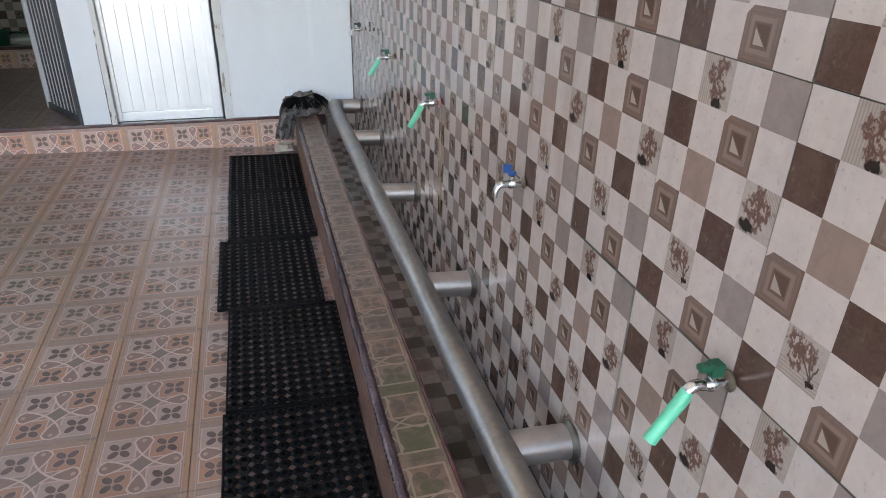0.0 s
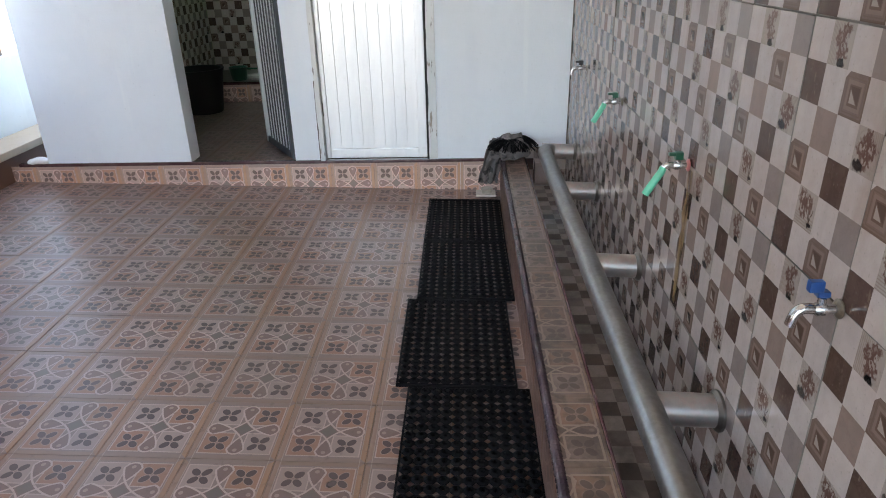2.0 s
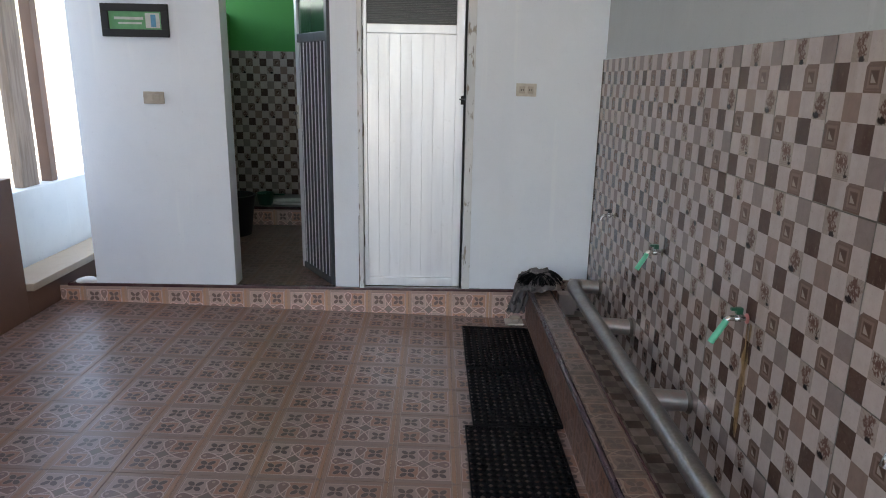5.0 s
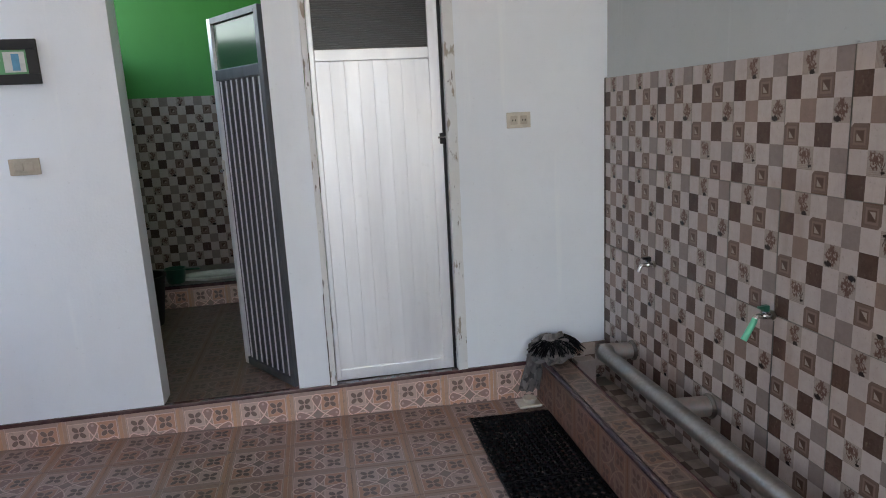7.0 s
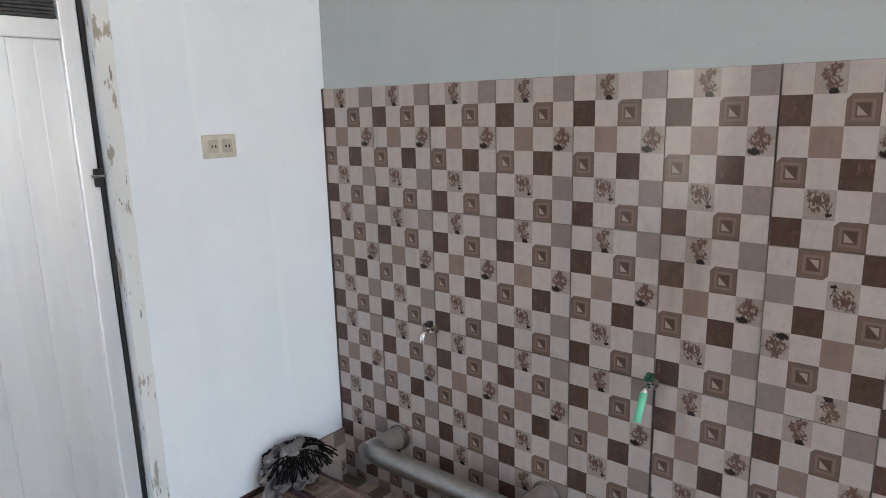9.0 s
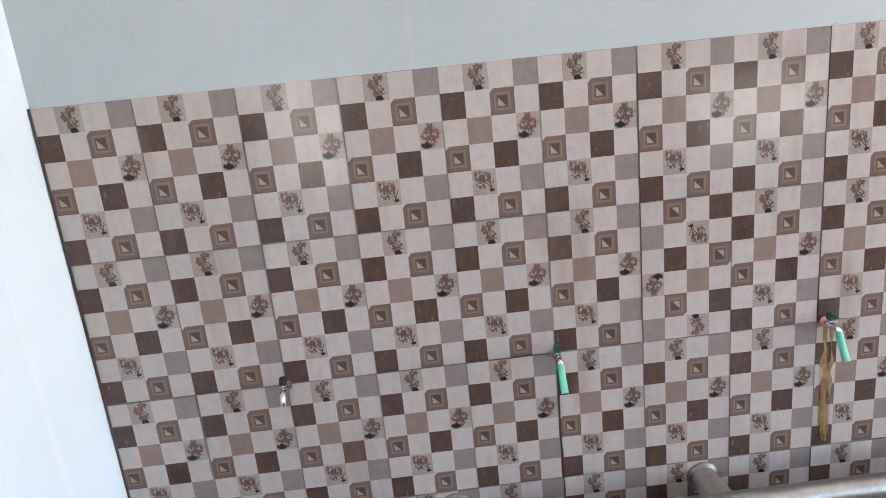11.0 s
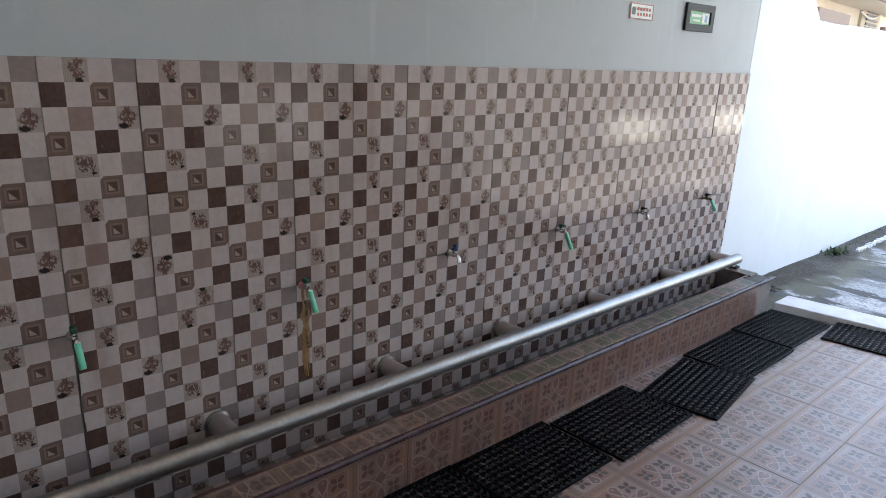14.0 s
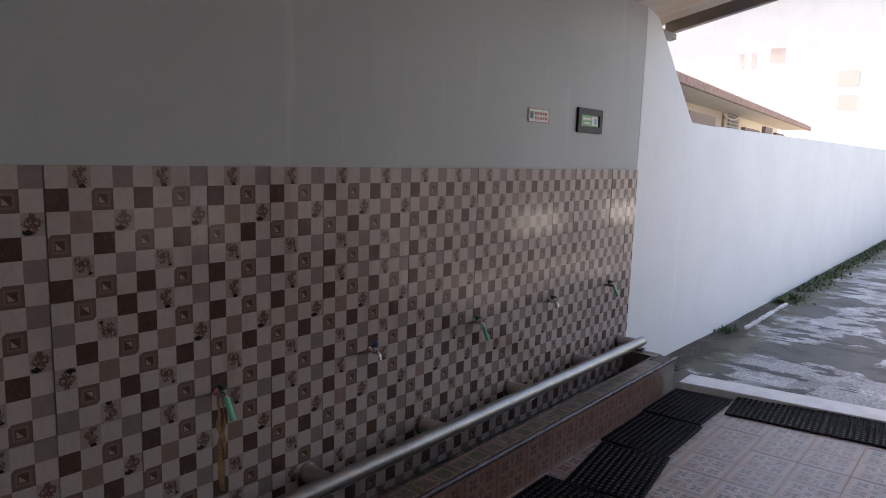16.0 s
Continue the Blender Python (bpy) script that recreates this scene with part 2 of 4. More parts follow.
        m.over((0.046, 0.056, 0.018), (along + m.noise(3.3, 4)).soft(-1.8, -2.4) * m.noise(7, 5).soft(0.46, 0.60) * 0.75)
        m.over((0.285, 0.205, 0.158), (arcs + ((sq - 0.042).mag() < 0.003)).low(1.0) * 0.9)
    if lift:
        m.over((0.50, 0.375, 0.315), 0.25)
    # Darker, redder copy of the tile: the trough face's shade is in the colour.
    if shaded:
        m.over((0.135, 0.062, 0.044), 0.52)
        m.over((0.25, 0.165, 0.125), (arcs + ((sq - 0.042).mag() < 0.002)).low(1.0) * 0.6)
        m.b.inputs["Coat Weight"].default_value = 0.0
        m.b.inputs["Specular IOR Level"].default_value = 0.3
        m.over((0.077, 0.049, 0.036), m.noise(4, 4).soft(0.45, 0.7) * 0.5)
    if grime:
        m.over((0.039, 0.027, 0.022), m.noise(2.0, 4).soft(0.05, 0.45) * grime)
    m.rough(m.noise(5, 4) * 0.22 + 0.25)
    m.bump(m.noise(120, 2), 0.0005, 0.3)
    return m.m


floor_tile_mat, cap_tile_mat, bath_tile_mat = floor_pattern("floor_tile", False), floor_pattern("cap_tile", True), floor_pattern("grimy_floor_tile", False, 0.5)
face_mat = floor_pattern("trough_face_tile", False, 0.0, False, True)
lit_riser_mat = floor_pattern("lit_riser_tile", False, 0.0, True)
_w = Mat("wet_trough_bed", (0.10, 0.085, 0.07), 0.3)
_w.mottle((0.035, 0.04, 0.02), 1.6, 0.9, a=0.50, b=0.60).mottle((0.10, 0.085, 0.07), 9, 0.5)
trough_mat = _w.m
_t = Mat("maroon_trim", (0.055, 0.032, 0.040), 0.18)
_t.mottle((0.11, 0.075, 0.075), 14, 0.5)
nosing_mat = _t.m
_t = Mat("dark_maroon_trim", (0.075, 0.030, 0.032), 0.20)
_t.mottle((0.13, 0.085, 0.08), 14, 0.5)
trim_mat = _t.m
_s = Mat("brushed_steel", (0.31, 0.30, 0.285), 0.36, 1.0)
_s.mottle((0.22, 0.205, 0.19), 6, 0.45).mottle((0.42, 0.41, 0.395), 60, 0.3)
_s.rough(_s.noise(20, 3) * 0.14 + 0.30)
steel = _s.m
_s = Mat("stained_steel", (0.52, 0.50, 0.475), 0.40, 0.9)
_s.mottle((0.36, 0.32, 0.29), 14, 0.5).mottle((0.60, 0.43, 0.40), 50, 0.4)
stained_steel = _s.m
chrome = Mat("chrome", (0.55, 0.55, 0.55), 0.16, 1.0).m
_s = Mat("dark_flange", (0.19, 0.165, 0.145), 0.42, 0.9)
_s.mottle((0.10, 0.08, 0.065), 22, 0.6)
flange_metal = _s.m
_s = Mat("dull_brass", (0.16, 0.13, 0.10), 0.35, 0.8)
_s.mottle((0.30, 0.25, 0.18), 60, 0.6)
old_metal = _s.m
_r = Mat("black_rubber", (0.004, 0.004, 0.005), 0.45)
_r.b.inputs["Specular IOR Level"].default_value = 0.07
_r.mottle((0.007, 0.007, 0.0075), 9, 0.5)
rubber = _r.m


def plastic(name, color, rough=0.35):
    m = Mat(name, color, rough)
    m.mottle(tuple(c * 0.75 for c in color), 30, 0.5)
    return m.m


hose_green, dark_green, blue_plastic = plastic("hose_green", (0.10, 0.50, 0.31)), plastic("handle_green", (0.006, 0.075, 0.040)), plastic("handle_blue", (0.012, 0.06, 0.20))
pink_plastic, ivory, black_plastic = plastic("pink_washer", (0.50, 0.16, 0.15)), plastic("ivory_plastic", (0.60, 0.56, 0.49)), plastic("black_plastic", (0.008, 0.008, 0.009), 0.6)
tan_plastic, ceramic = plastic("tan_plastic", (0.47, 0.42, 0.35)), plastic("ceramic", (0.66, 0.66, 0.62), 0.12)
_a = Mat("door_aluminium", (0.84, 0.855, 0.88), 0.33, 0.45)
_isl = _a.t.nodes.new("ShaderNodeNewGeometry")
_a.over((0.50, 0.505, 0.52), Val(_a.t, _isl.outputs["Random Per Island"]) * 0.22)
_a.mottle((0.66, 0.67, 0.69), 2.2, 0.45, stretch=(3, 1, 0.5)).mottle((0.88, 0.89, 0.90), 3.5, 0.5, stretch=(2.5, 1, 0.3))
_a.rough(_a.noise(9, 3, stretch=(3, 1, 0.4)) * 0.25 + 0.22)
_a.mottle((0.40, 0.39, 0.37), 24, 0.12, a=0.62, b=0.75)
door_alu = _a.m
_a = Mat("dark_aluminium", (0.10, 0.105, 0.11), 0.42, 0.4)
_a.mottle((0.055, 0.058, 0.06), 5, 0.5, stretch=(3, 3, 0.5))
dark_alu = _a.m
_f = Mat("chipped_frame_paint", (0.70, 0.72, 0.73), 0.5)
_f.over((0.30, 0.26, 0.21), _f.noise(11, 5, stretch=(2.5, 2.5, 0.8)).soft(0.60, 0.66) * 0.9)
_f.over((0.10, 0.085, 0.07), _f.noise(26, 4, stretch=(2.5, 2.5, 0.6)).soft(0.64, 0.70) * 0.8)
_f.bump(_f.noise(18, 4), 0.004, 0.5)
frame_paint = _f.m
_c = Mat("wet_concrete", (0.43, 0.43, 0.425), 0.6)
_cx = _c.t.nodes.new("ShaderNodeSeparateXYZ")
_c.t.links.new(_c.world(), _cx.inputs[0])
_wx, _wy = Val(_c.t, _cx.outputs[0]), Val(_c.t, _cx.outputs[1])
_c.mottle((0.62, 0.62, 0.615), 1.9, 0.9, a=0.50, b=0.62, detail=6).mottle((0.20, 0.197, 0.19), 5, 0.6, a=0.5, b=0.62)
_stain = _c.noise(1.15, 5, stretch=(1.0, 1.0, 1), rough=0.5).soft(0.525, 0.550)
_spots = _c.noise(3.4, 5, stretch=(0.7, 1.3, 1), rough=0.55).soft(0.555, 0.58)
_c.over((0.060, 0.058, 0.053), _stain * 0.9)
_c.over((0.050, 0.048, 0.045), _spots * 0.85)
_crack = (_wy + 7.52 - _wx * 0.2 + (_c.noise(2.5, 5) - 0.5) * 0.35).mag()
_c.over((0.030, 0.028, 0.025), _crack.soft(0.034, 0.014) * 0.95)
_c.over((0.09, 0.085, 0.06), _crack.soft(0.10, 0.02) * _c.noise(6, 4).soft(0.4, 0.6) * 0.6)
_edge = _wx + (_c.noise(1.6, 6) - 0.5) * 0.6
_c.over((0.115, 0.105, 0.060), _edge.soft(-0.62, -0.28) * _c.noise(5, 5).soft(0.32, 0.50) * 0.9)
_c.over((0.050, 0.038, 0.026), _edge.soft(-0.30, -0.18) * 0.9)
_c.mottle((0.13, 0.128, 0.12), 40, 0.5)
_c.b.inputs["Specular IOR Level"].default_value = 0.10
_c.rough(_stain * -0.15 + 0.62)
_c.bump(_c.noise(25, 5), 0.008, 0.6)
concrete = _c.m
_k = Mat("kerb_plaster", (0.72, 0.70, 0.68), 0.5)
_k.mottle((0.56, 0.54, 0.51), 7, 0.6).mottle((0.62, 0.60, 0.57), 30, 0.4)
kerb_mat = _k.m
_r = Mat("clay_roof", (0.27, 0.16, 0.125), 0.7)
_r.mottle((0.18, 0.105, 0.085), 4, 0.6).mottle((0.38, 0.26, 0.215), 20, 0.5)
clay = _r.m
_r = Mat("zinc_sheet", (0.30, 0.30, 0.30), 0.5, 0.5)
_r.mottle((0.28, 0.24, 0.20), 2.5, 0.6)
zinc = _r.m
_r = Mat("beam_steel", (0.17, 0.165, 0.16), 0.5, 0.3)
_r.mottle((0.28, 0.20, 0.15), 7, 0.6)
beam_mat = _r.m
_r = Mat("weathered_wood", (0.27, 0.20, 0.15), 0.7)
_r.mottle((0.15, 0.10, 0.07), 30, 0.7, stretch=(1, 1, 0.08))
wood = _r.m
_r = Mat("grey_cloth", (0.15, 0.135, 0.135), 0.9)
_r.mottle((0.27, 0.245, 0.24), 14, 0.9, a=0.52, b=0.62).mottle((0.03, 0.03, 0.032), 22, 0.8, a=0.52, b=0.6)
_r.bump(_r.noise(140, 3), 0.003, 0.8)
cloth = _r.m
_r = Mat("weed_leaf", (0.055, 0.085, 0.028), 0.6)
_r.mottle((0.115, 0.115, 0.05), 12, 0.6)
leaf = _r.m
_r = Mat("frosted_vent", (0.035, 0.036, 0.038), 0.3)
vent_mat = _r.m
_r = Mat("rust_stain", (0.19, 0.10, 0.035), 0.3)
_r.mottle((0.30, 0.19, 0.09), 30, 0.7)
_ra = _r.noise(30, 4, stretch=(1, 2.2, 0.25)).soft(0.30, 0.56) * 0.95
_r.t.links.new(_ra.s, _r.b.inputs["Alpha"])
rust = _r.m
_r = Mat("damp_streak", (0.04, 0.032, 0.028), 0.3)
damp = _r.m
paper_green, paper_white, paper_blue, ink_red, ink_dark = plastic("print_green", (0.13, 0.38, 0.17)), plastic("print_white", (0.62, 0.64, 0.60)), plastic("print_blue", (0.10, 0.33, 0.52)), plastic("print_red", (0.42, 0.06, 0.05)), plastic("print_dark", (0.02, 0.02, 0.02))


# ---- mesh helpers ----
def mesh_of(name, bm, *mats, smooth=False):
    me = bpy.data.meshes.new(name)
    bm.normal_update()
    bm.to_mesh(me)
    bm.free()
    for m in mats:
        me.materials.append(m)
    if smooth:
        me.polygons.foreach_set("use_smooth", [True] * len(me.polygons))
        me.set_sharp_from_angle(angle=radians(35))
    return me


def part(name, bm, mat, parent=None, label="", smooth=False):
    ob = new(name, mesh_of(name, bm, mat, smooth=smooth))
    ob.parent = parent
    if label:
        tagged(ob, label=label)
    return ob


def thing(name, label, category, at=(0, 0, 0), group=""):
    ob = new(name)
    ob.location = at
    ob.empty_display_size = 0.05
    return tagged(ob, label, category, group)


def setting(name, bm, mat, label, category):
    return tagged(part(name, bm, mat), label, category, kind="structure")


def box(bm, x0, x1, y0, y1, z0, z1, bevel=0.0):
    m = Matrix.LocRotScale(((x0 + x1) / 2, (y0 + y1) / 2, (z0 + z1) / 2), None, (abs(x1 - x0), abs(y1 - y0), abs(z1 - z0)))
    v = bmesh.ops.create_cube(bm, size=1, matrix=m)["verts"]
    if bevel:
        e = list({e for q in v for e in q.link_edges})
        bmesh.ops.bevel(bm, geom=e, offset=bevel, segments=2, affect="EDGES", profile=0.6)
    return bm


def boxes(*rows, bevel=0.0):
    bm = bmesh.new()
    for r in rows:
        box(bm, *r, bevel=bevel)
    return bm


def tube(bm, points, radius, seg=14, caps=True, axis=None):
    """A round tube along points; radius may be one number or one for each point."""
    pts = [Vector(p) for p in points]
    rad = radius if isinstance(radius, (list, tuple)) else [radius] * len(pts)
    rings = []
    side = None
    for i, p in enumerate(pts):
        d = axis or (pts[min(i + 1, len(pts) - 1)] - pts[max(i - 1, 0)]).normalized()
        if side is None:
            side = d.orthogonal().normalized()
        side = (side - d * side.dot(d)).normalized()
        up = d.cross(side)
        rings.append([bm.verts.new(p + (side * math.cos(a) + up * math.sin(a)) * rad[i]) for a in (2 * math.pi * k / seg for k in range(seg))])
    for a, b in zip(rings, rings[1:]):
        for k in range(seg):
            bm.faces.new((a[k], a[(k + 1) % seg], b[(k + 1) % seg], b[k]))
    if caps:
        bm.faces.new(rings[0][::-1])
        bm.faces.new(rings[-1])
    return bm


def lathe(bm, origin, axis, profile, seg=18):
    """A turned body: profile of (distance along the axis, radius)."""
    axis = Vector(axis).normalized()
    return tube(bm, [Vector(origin) + axis * d for d, r in profile], [r for d, r in profile], seg, axis=axis)


def arc(a, b, c, n=6):
    """A rounded corner from a by b to c."""
    a, b, c = Vector(a), Vector(b), Vector(c)
    return [(a * (1 - t) ** 2 + b * 2 * t * (1 - t) + c * t * t) for t in (i / n for i in range(n + 1))]


# ---- plan ----
# The tiled wall lies in x = 0, the room in x < 0; the end wall lies in y = 0 and the yard begins at y = -5.5.
TOP = 1.545                      # top of the wall tiles
TW, TH = 0.25, 0.40              # wall tile
WALL_END = -5.40
TROUGH_END = -5.47
STEP = 0.168                     # raised floor behind the end wall
SLOPE, FALL = 0.03, 0.006                     # the floor falls towards the trough


def floor_z(x, y=-2.0):
    return -SLOPE * (x + 0.8) - 0.010 + FALL * y


# ---- large structure ----
def wall_slab(prof, x0, x1):
    """An upright slab along y with the outline prof of (y, z)."""
    bm = bmesh.new()
    front = [bm.verts.new((x0, y, z)) for y, z in prof]
    back = [bm.verts.new((x1, y, z)) for y, z in prof]
    bm.faces.new(front[::-1])
    bm.faces.new(back)
    for i in range(len(prof)):
        j = (i + 1) % len(prof)
        bm.faces.new((front[i], front[j], back[j], back[i]))
    bmesh.ops.recalc_face_normals(bm, faces=bm.faces)
    return bm


wall_east = setting("wall_east", wall_slab([(0.6, -0.3), (0.6, 2.68), (-5.402, 2.68), (-5.402, -0.3)], 0.012, 0.16), shaded_wall_paint, "long white-painted wall, greyed for shade, tiled to chest height", "wall")
# Paler copy of the same wall's paint, for the light beyond the roof.
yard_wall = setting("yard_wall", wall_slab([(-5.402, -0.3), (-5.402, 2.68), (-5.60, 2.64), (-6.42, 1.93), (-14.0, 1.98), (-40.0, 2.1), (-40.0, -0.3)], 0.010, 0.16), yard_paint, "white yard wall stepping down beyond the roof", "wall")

end_rows = ((-0.735, 0.012, 0, 0.13, -0.15, 2.62), (-1.40, -0.735, 0, 0.13, 2.02, 2.62), (-1.55, -1.40, 0, 0.13, STEP, 2.62), (-2.16, -1.55, 0, 0.13, 2.02, 2.62), (-3.01, -2.16, 0, 0.13, STEP, 2.62))
upper = setting("wall_north_upper", boxes((-3.01, 0.012, 0.002, 0.13, 2.62, 3.4)), white_paint, "white end wall above the doors", "wall")
wall_north = setting("wall_north", boxes(*end_rows), white_paint, "smooth white painted end wall with two doorways", "wall")
raised = setting("step", boxes((-3.18, -0.735, 0.008, 0.13, -0.1, STEP - 0.004), (-2.948, -0.70, 0.13, 2.45, -0.1, STEP - 0.004)), grout, "raised floor one step up behind the end wall", "step")

# bathroom behind the open doorway
bath_w = setting("bathroom_wall_west", boxes((-2.95, -2.83, 0.13, 2.4, STEP, 1.95)), green_paint, "green painted bathroom side wall", "wall")
# Unseen slab added against green bounce; both walls stop low to let light in.
bath_o = setting("bathroom_bounce_slab", boxes((-3.01, -2.952, 0.13, 2.52, -0.1, 1.95)), white_paint, "white slab added outside the bathroom wall against green bounce", "wall")
bath_n = setting("bathroom_wall_north", boxes((-2.95, -0.70, 2.40, 2.52, STEP, 2.75)), green_paint, "green painted bathroom back wall, tiled below", "wall")
bath_e = setting("bathroom_wall_east", boxes((-1.50, -1.42, 0.13, 2.40, STEP, 2.75)), green_paint, "green painted partition between the bathrooms", "wall")
bath_f = setting("bathroom_wall_far", boxes((-0.80, -0.70, 0.13, 2.40, STEP, 2.75)), green_paint, "bathroom wall behind the closed door", "wall")
bath_c = setting("bathroom_ceiling", boxes((-2.95, -0.70, 0.13, 2.52, 2.75, 2.85)), white_paint, "bathroom ceiling slab", "ceiling")

# floor bed under the tiles, and the yard
bm = boxes((-3.3, 0.0, -5.60, 0.0, -0.12, -0.012))
for v in bm.verts:
    v.co.z += floor_z(v.co.x, v.co.y)
floor = setting("floor", bm, floor_grout, "patterned ceramic floor of the washing place", "floor")
bm = bmesh.new()
bmesh.ops.create_grid(bm, x_segments=1, y_segments=1, size=1)
for v in bm.verts:
    v.co = (v.co.x * 600, v.co.y * 600 - 100, -0.135)
ground = setting("ground", bm, concrete, "wet stained concrete yard", "ground")
bm = bmesh.new()
bmesh.ops.create_grid(bm, x_segments=60, y_segments=160, size=1)
for v in bm.verts:
    v.co = (-4.5 + v.co.x * 4.6, -21 + v.co.y * 15.6, 0)
    v.co.z = -0.055 + 0.018 * noise.noise(v.co * 0.7) + 0.005 * noise.noise(v.co * 4)
yard = tagged(part("yard_slab", bm, concrete, smooth=True), "worn wet concrete yard with dark puddle stains", "yard", kind="structure")


def skew(x, y):
    """The yard's edge runs a little askew."""
    return y + (x + 0.45) * 0.175


bm = boxes((-3.4, -0.372, -5.80, -5.56, -0.10, 0.0), bevel=0.008)
for v in bm.verts:
    v.co.y = skew(v.co.x, v.co.y)
kerb = setting("kerb", bm, kerb_mat, "low white plastered kerb between floor and yard", "kerb")

# west side: low brown wall with a cream sill, open above
brown = setting("wall_west", boxes((-3.40, -3.24, -3.05, -0.32, -0.1, 0.86), (-3.40, -3.24, -5.4, -3.05, -0.1, 0.42), (-3.40, -3.24, -0.32, 3.2, -0.1, 0.215), (-3.395, -3.245, -4.78, -4.12, 0.42, 1.30), (-3.395, -3.245, -5.55, -5.40, -0.1, 1.30), bevel=0.004), brown_paint, "low brown painted side wall with posts", "wall")
# Unseen upper wall added to hold back light from the west side.
west2 = setting("west_light_block", boxes((-3.40, -3.25, -3.05, -0.42, 0.862, 3.35), (-3.40, -3.25, -5.55, -3.05, 1.302, 3.35)), white_paint, "white upper side wall added out of view to cut side light", "wall")
sill = setting("window_sill", boxes((-3.44, -3.20, -0.318, 3.2, 0.217, 0.262), bevel=0.006), cream_paint, "cream painted sill with chipped edge", "sill")
# Beyond the opening: unseen lengths, banded pale and dark to shape reflections in the tiles.
low_wall = setting("low_wall_outside", boxes((-3.60, -3.46, -6.55, 3.3, -0.13, 0.715), (-3.60, -3.46, -10.3, -8.85, 0.43, 0.80), (-3.60, -3.46, -15.0, -11.85, 0.43, 0.80), bevel=0.006), outer_paint, "low grey-green plastered wall outside the open side", "wall")
yard_side = setting("yard_side_wall", boxes((-3.59, -3.47, -8.85, -6.55, -0.13, 0.80), (-3.59, -3.47, -11.85, -10.3, -0.13, 0.80), (-3.61, -3.45, -10.3, -8.85, -0.13, 0.428), (-3.61, -3.45, -15.0, -11.85, -0.13, 0.428), bevel=0.006), far_paint, "low dark grey wall along the yard, out of view", "wall")
yard_far = setting("yard_far_wall", boxes((-9.2, -9.0, -32.0, -2.0, -0.14, 2.2)), far_paint, "dark grey plastered wall across the yard, out of view", "wall")
# Made-up backdrop; its grey keeps glare on the wall tiles down.
outer = setting("backdrop_wall", boxes((-9.2, -9.0, -2.0, 16, -0.14, 1.95)), far_paint, "grey backdrop wall added beyond the open side", "wall")
board = thing("wooden_post", "weathered grey wooden post on the low wall", "post", (-3.53, 0.285, 0.715))
part("post", boxes((-0.03, 0.03, -0.085, 0.085, 0.0, 2.75), bevel=0.006), wood, board)
pole = thing("window_post", "dark brown post on the low wall", "post", (-3.53, 0.535, 0.715))
part("post", boxes((-0.035, 0.035, -0.035, 0.035, 0.0, 2.75), bevel=0.004), brown_paint, pole)

# roof over the washing place, rising away from the tiled wall
def ROOF(x):
    return 2.72 - 0.22 * x


bm = bmesh.new()
nx = 150
for i in range(nx + 1):
    y = 0.8 - i * (6.85 / nx)
    z = 0.022 * math.sin(i * 1.3)
    bm.verts.new((-3.9, y, ROOF(-3.9) + z))
    bm.verts.new((0.30, y, ROOF(0.30) + z))
bm.verts.ensure_lookup_table()
for i in range(nx):
    bm.faces.new((bm.verts[2 * i], bm.verts[2 * i + 1], bm.verts[2 * i + 3], bm.verts[2 * i + 2]))
bmesh.ops.solidify(bm, geom=bm.faces[:], thickness=0.004)
ceiling = tagged(part("ceiling", bm, zinc, smooth=True), "corrugated metal roof sheet seen from below", "roof", kind="structure")
def sloped(bm):
    for v in bm.verts:
        v.co.z += ROOF(v.co.x)
    return bm


for y in (-5.95, -4.0, -2.1, -0.2):
    beam = tagged(part("roof_beam", sloped(boxes((-3.8, 0.10, y - 0.03, y + 0.03, -0.12, -0.03), bevel=0.004)), beam_mat), "dark painted steel roof beam", "beam", "roof beams", "structure")
for x in (-3.32, -2.2, -1.1, 0.06):
    beam = tagged(part("roof_purlin", sloped(boxes((x - 0.025, x + 0.025, -6.0, 0.7, -0.165, -0.122), bevel=0.004)), beam_mat), "dark steel purlin under the roof sheet", "beam", "roof purlins", "structure")

# ---- trough ----
trough = thing("wash_trough", "long tiled foot-washing trough along the wall", "trough", (-0.18, -2.7, -0.02))
T0 = Vector(trough.location)


def under(bm, origin=T0):
    bmesh.ops.translate(bm, verts=bm.verts, vec=-Vector(origin))
    return bm


part("basin_floor", under(boxes((-0.245, 0.0, TROUGH_END + 0.10, -0.004, -0.10, 0.035))), trough_mat, trough, "wet dark checked tile floor")
part("front_wall", under(boxes((-0.362, -0.245, TROUGH_END + 0.012, -0.004, -0.14, 0.192))), grout, trough)
part("end_block", under(boxes((-0.245, 0.0, TROUGH_END + 0.012, TROUGH_END + 0.10, -0.14, 0.192))), grout, trough)
part("front_trim", under(tube(bmesh.new(), [(-0.366, TROUGH_END, 0.197), (-0.366, -0.004, 0.197)], 0.0125, 14)), nosing_mat, trough, "maroon ribbed edge trim", smooth=True)
part("back_trim", under(boxes((-0.246, -0.238, TROUGH_END + 0.10, -0.004, 0.19, 0.206), bevel=0.002)), trim_mat, trough, "maroon edge trim")
ribs = bmesh.new()
for i in range(302):
    y = TROUGH_END + 0.01 + i * 0.018
    tube(ribs, [(-0.366, y, 0.197), (-0.366, y + 0.008, 0.197)], 0.0138, 10)
part("trim_ribs", under(ribs), nosing_mat, trough, smooth=True)

# step edge trim
edge = setting("trim", boxes((-3.185, -0.36, -0.012, 0.02, STEP - 0.014, STEP + 0.004), bevel=0.003), trim_mat, "dark maroon edge trim on the step", "trim")


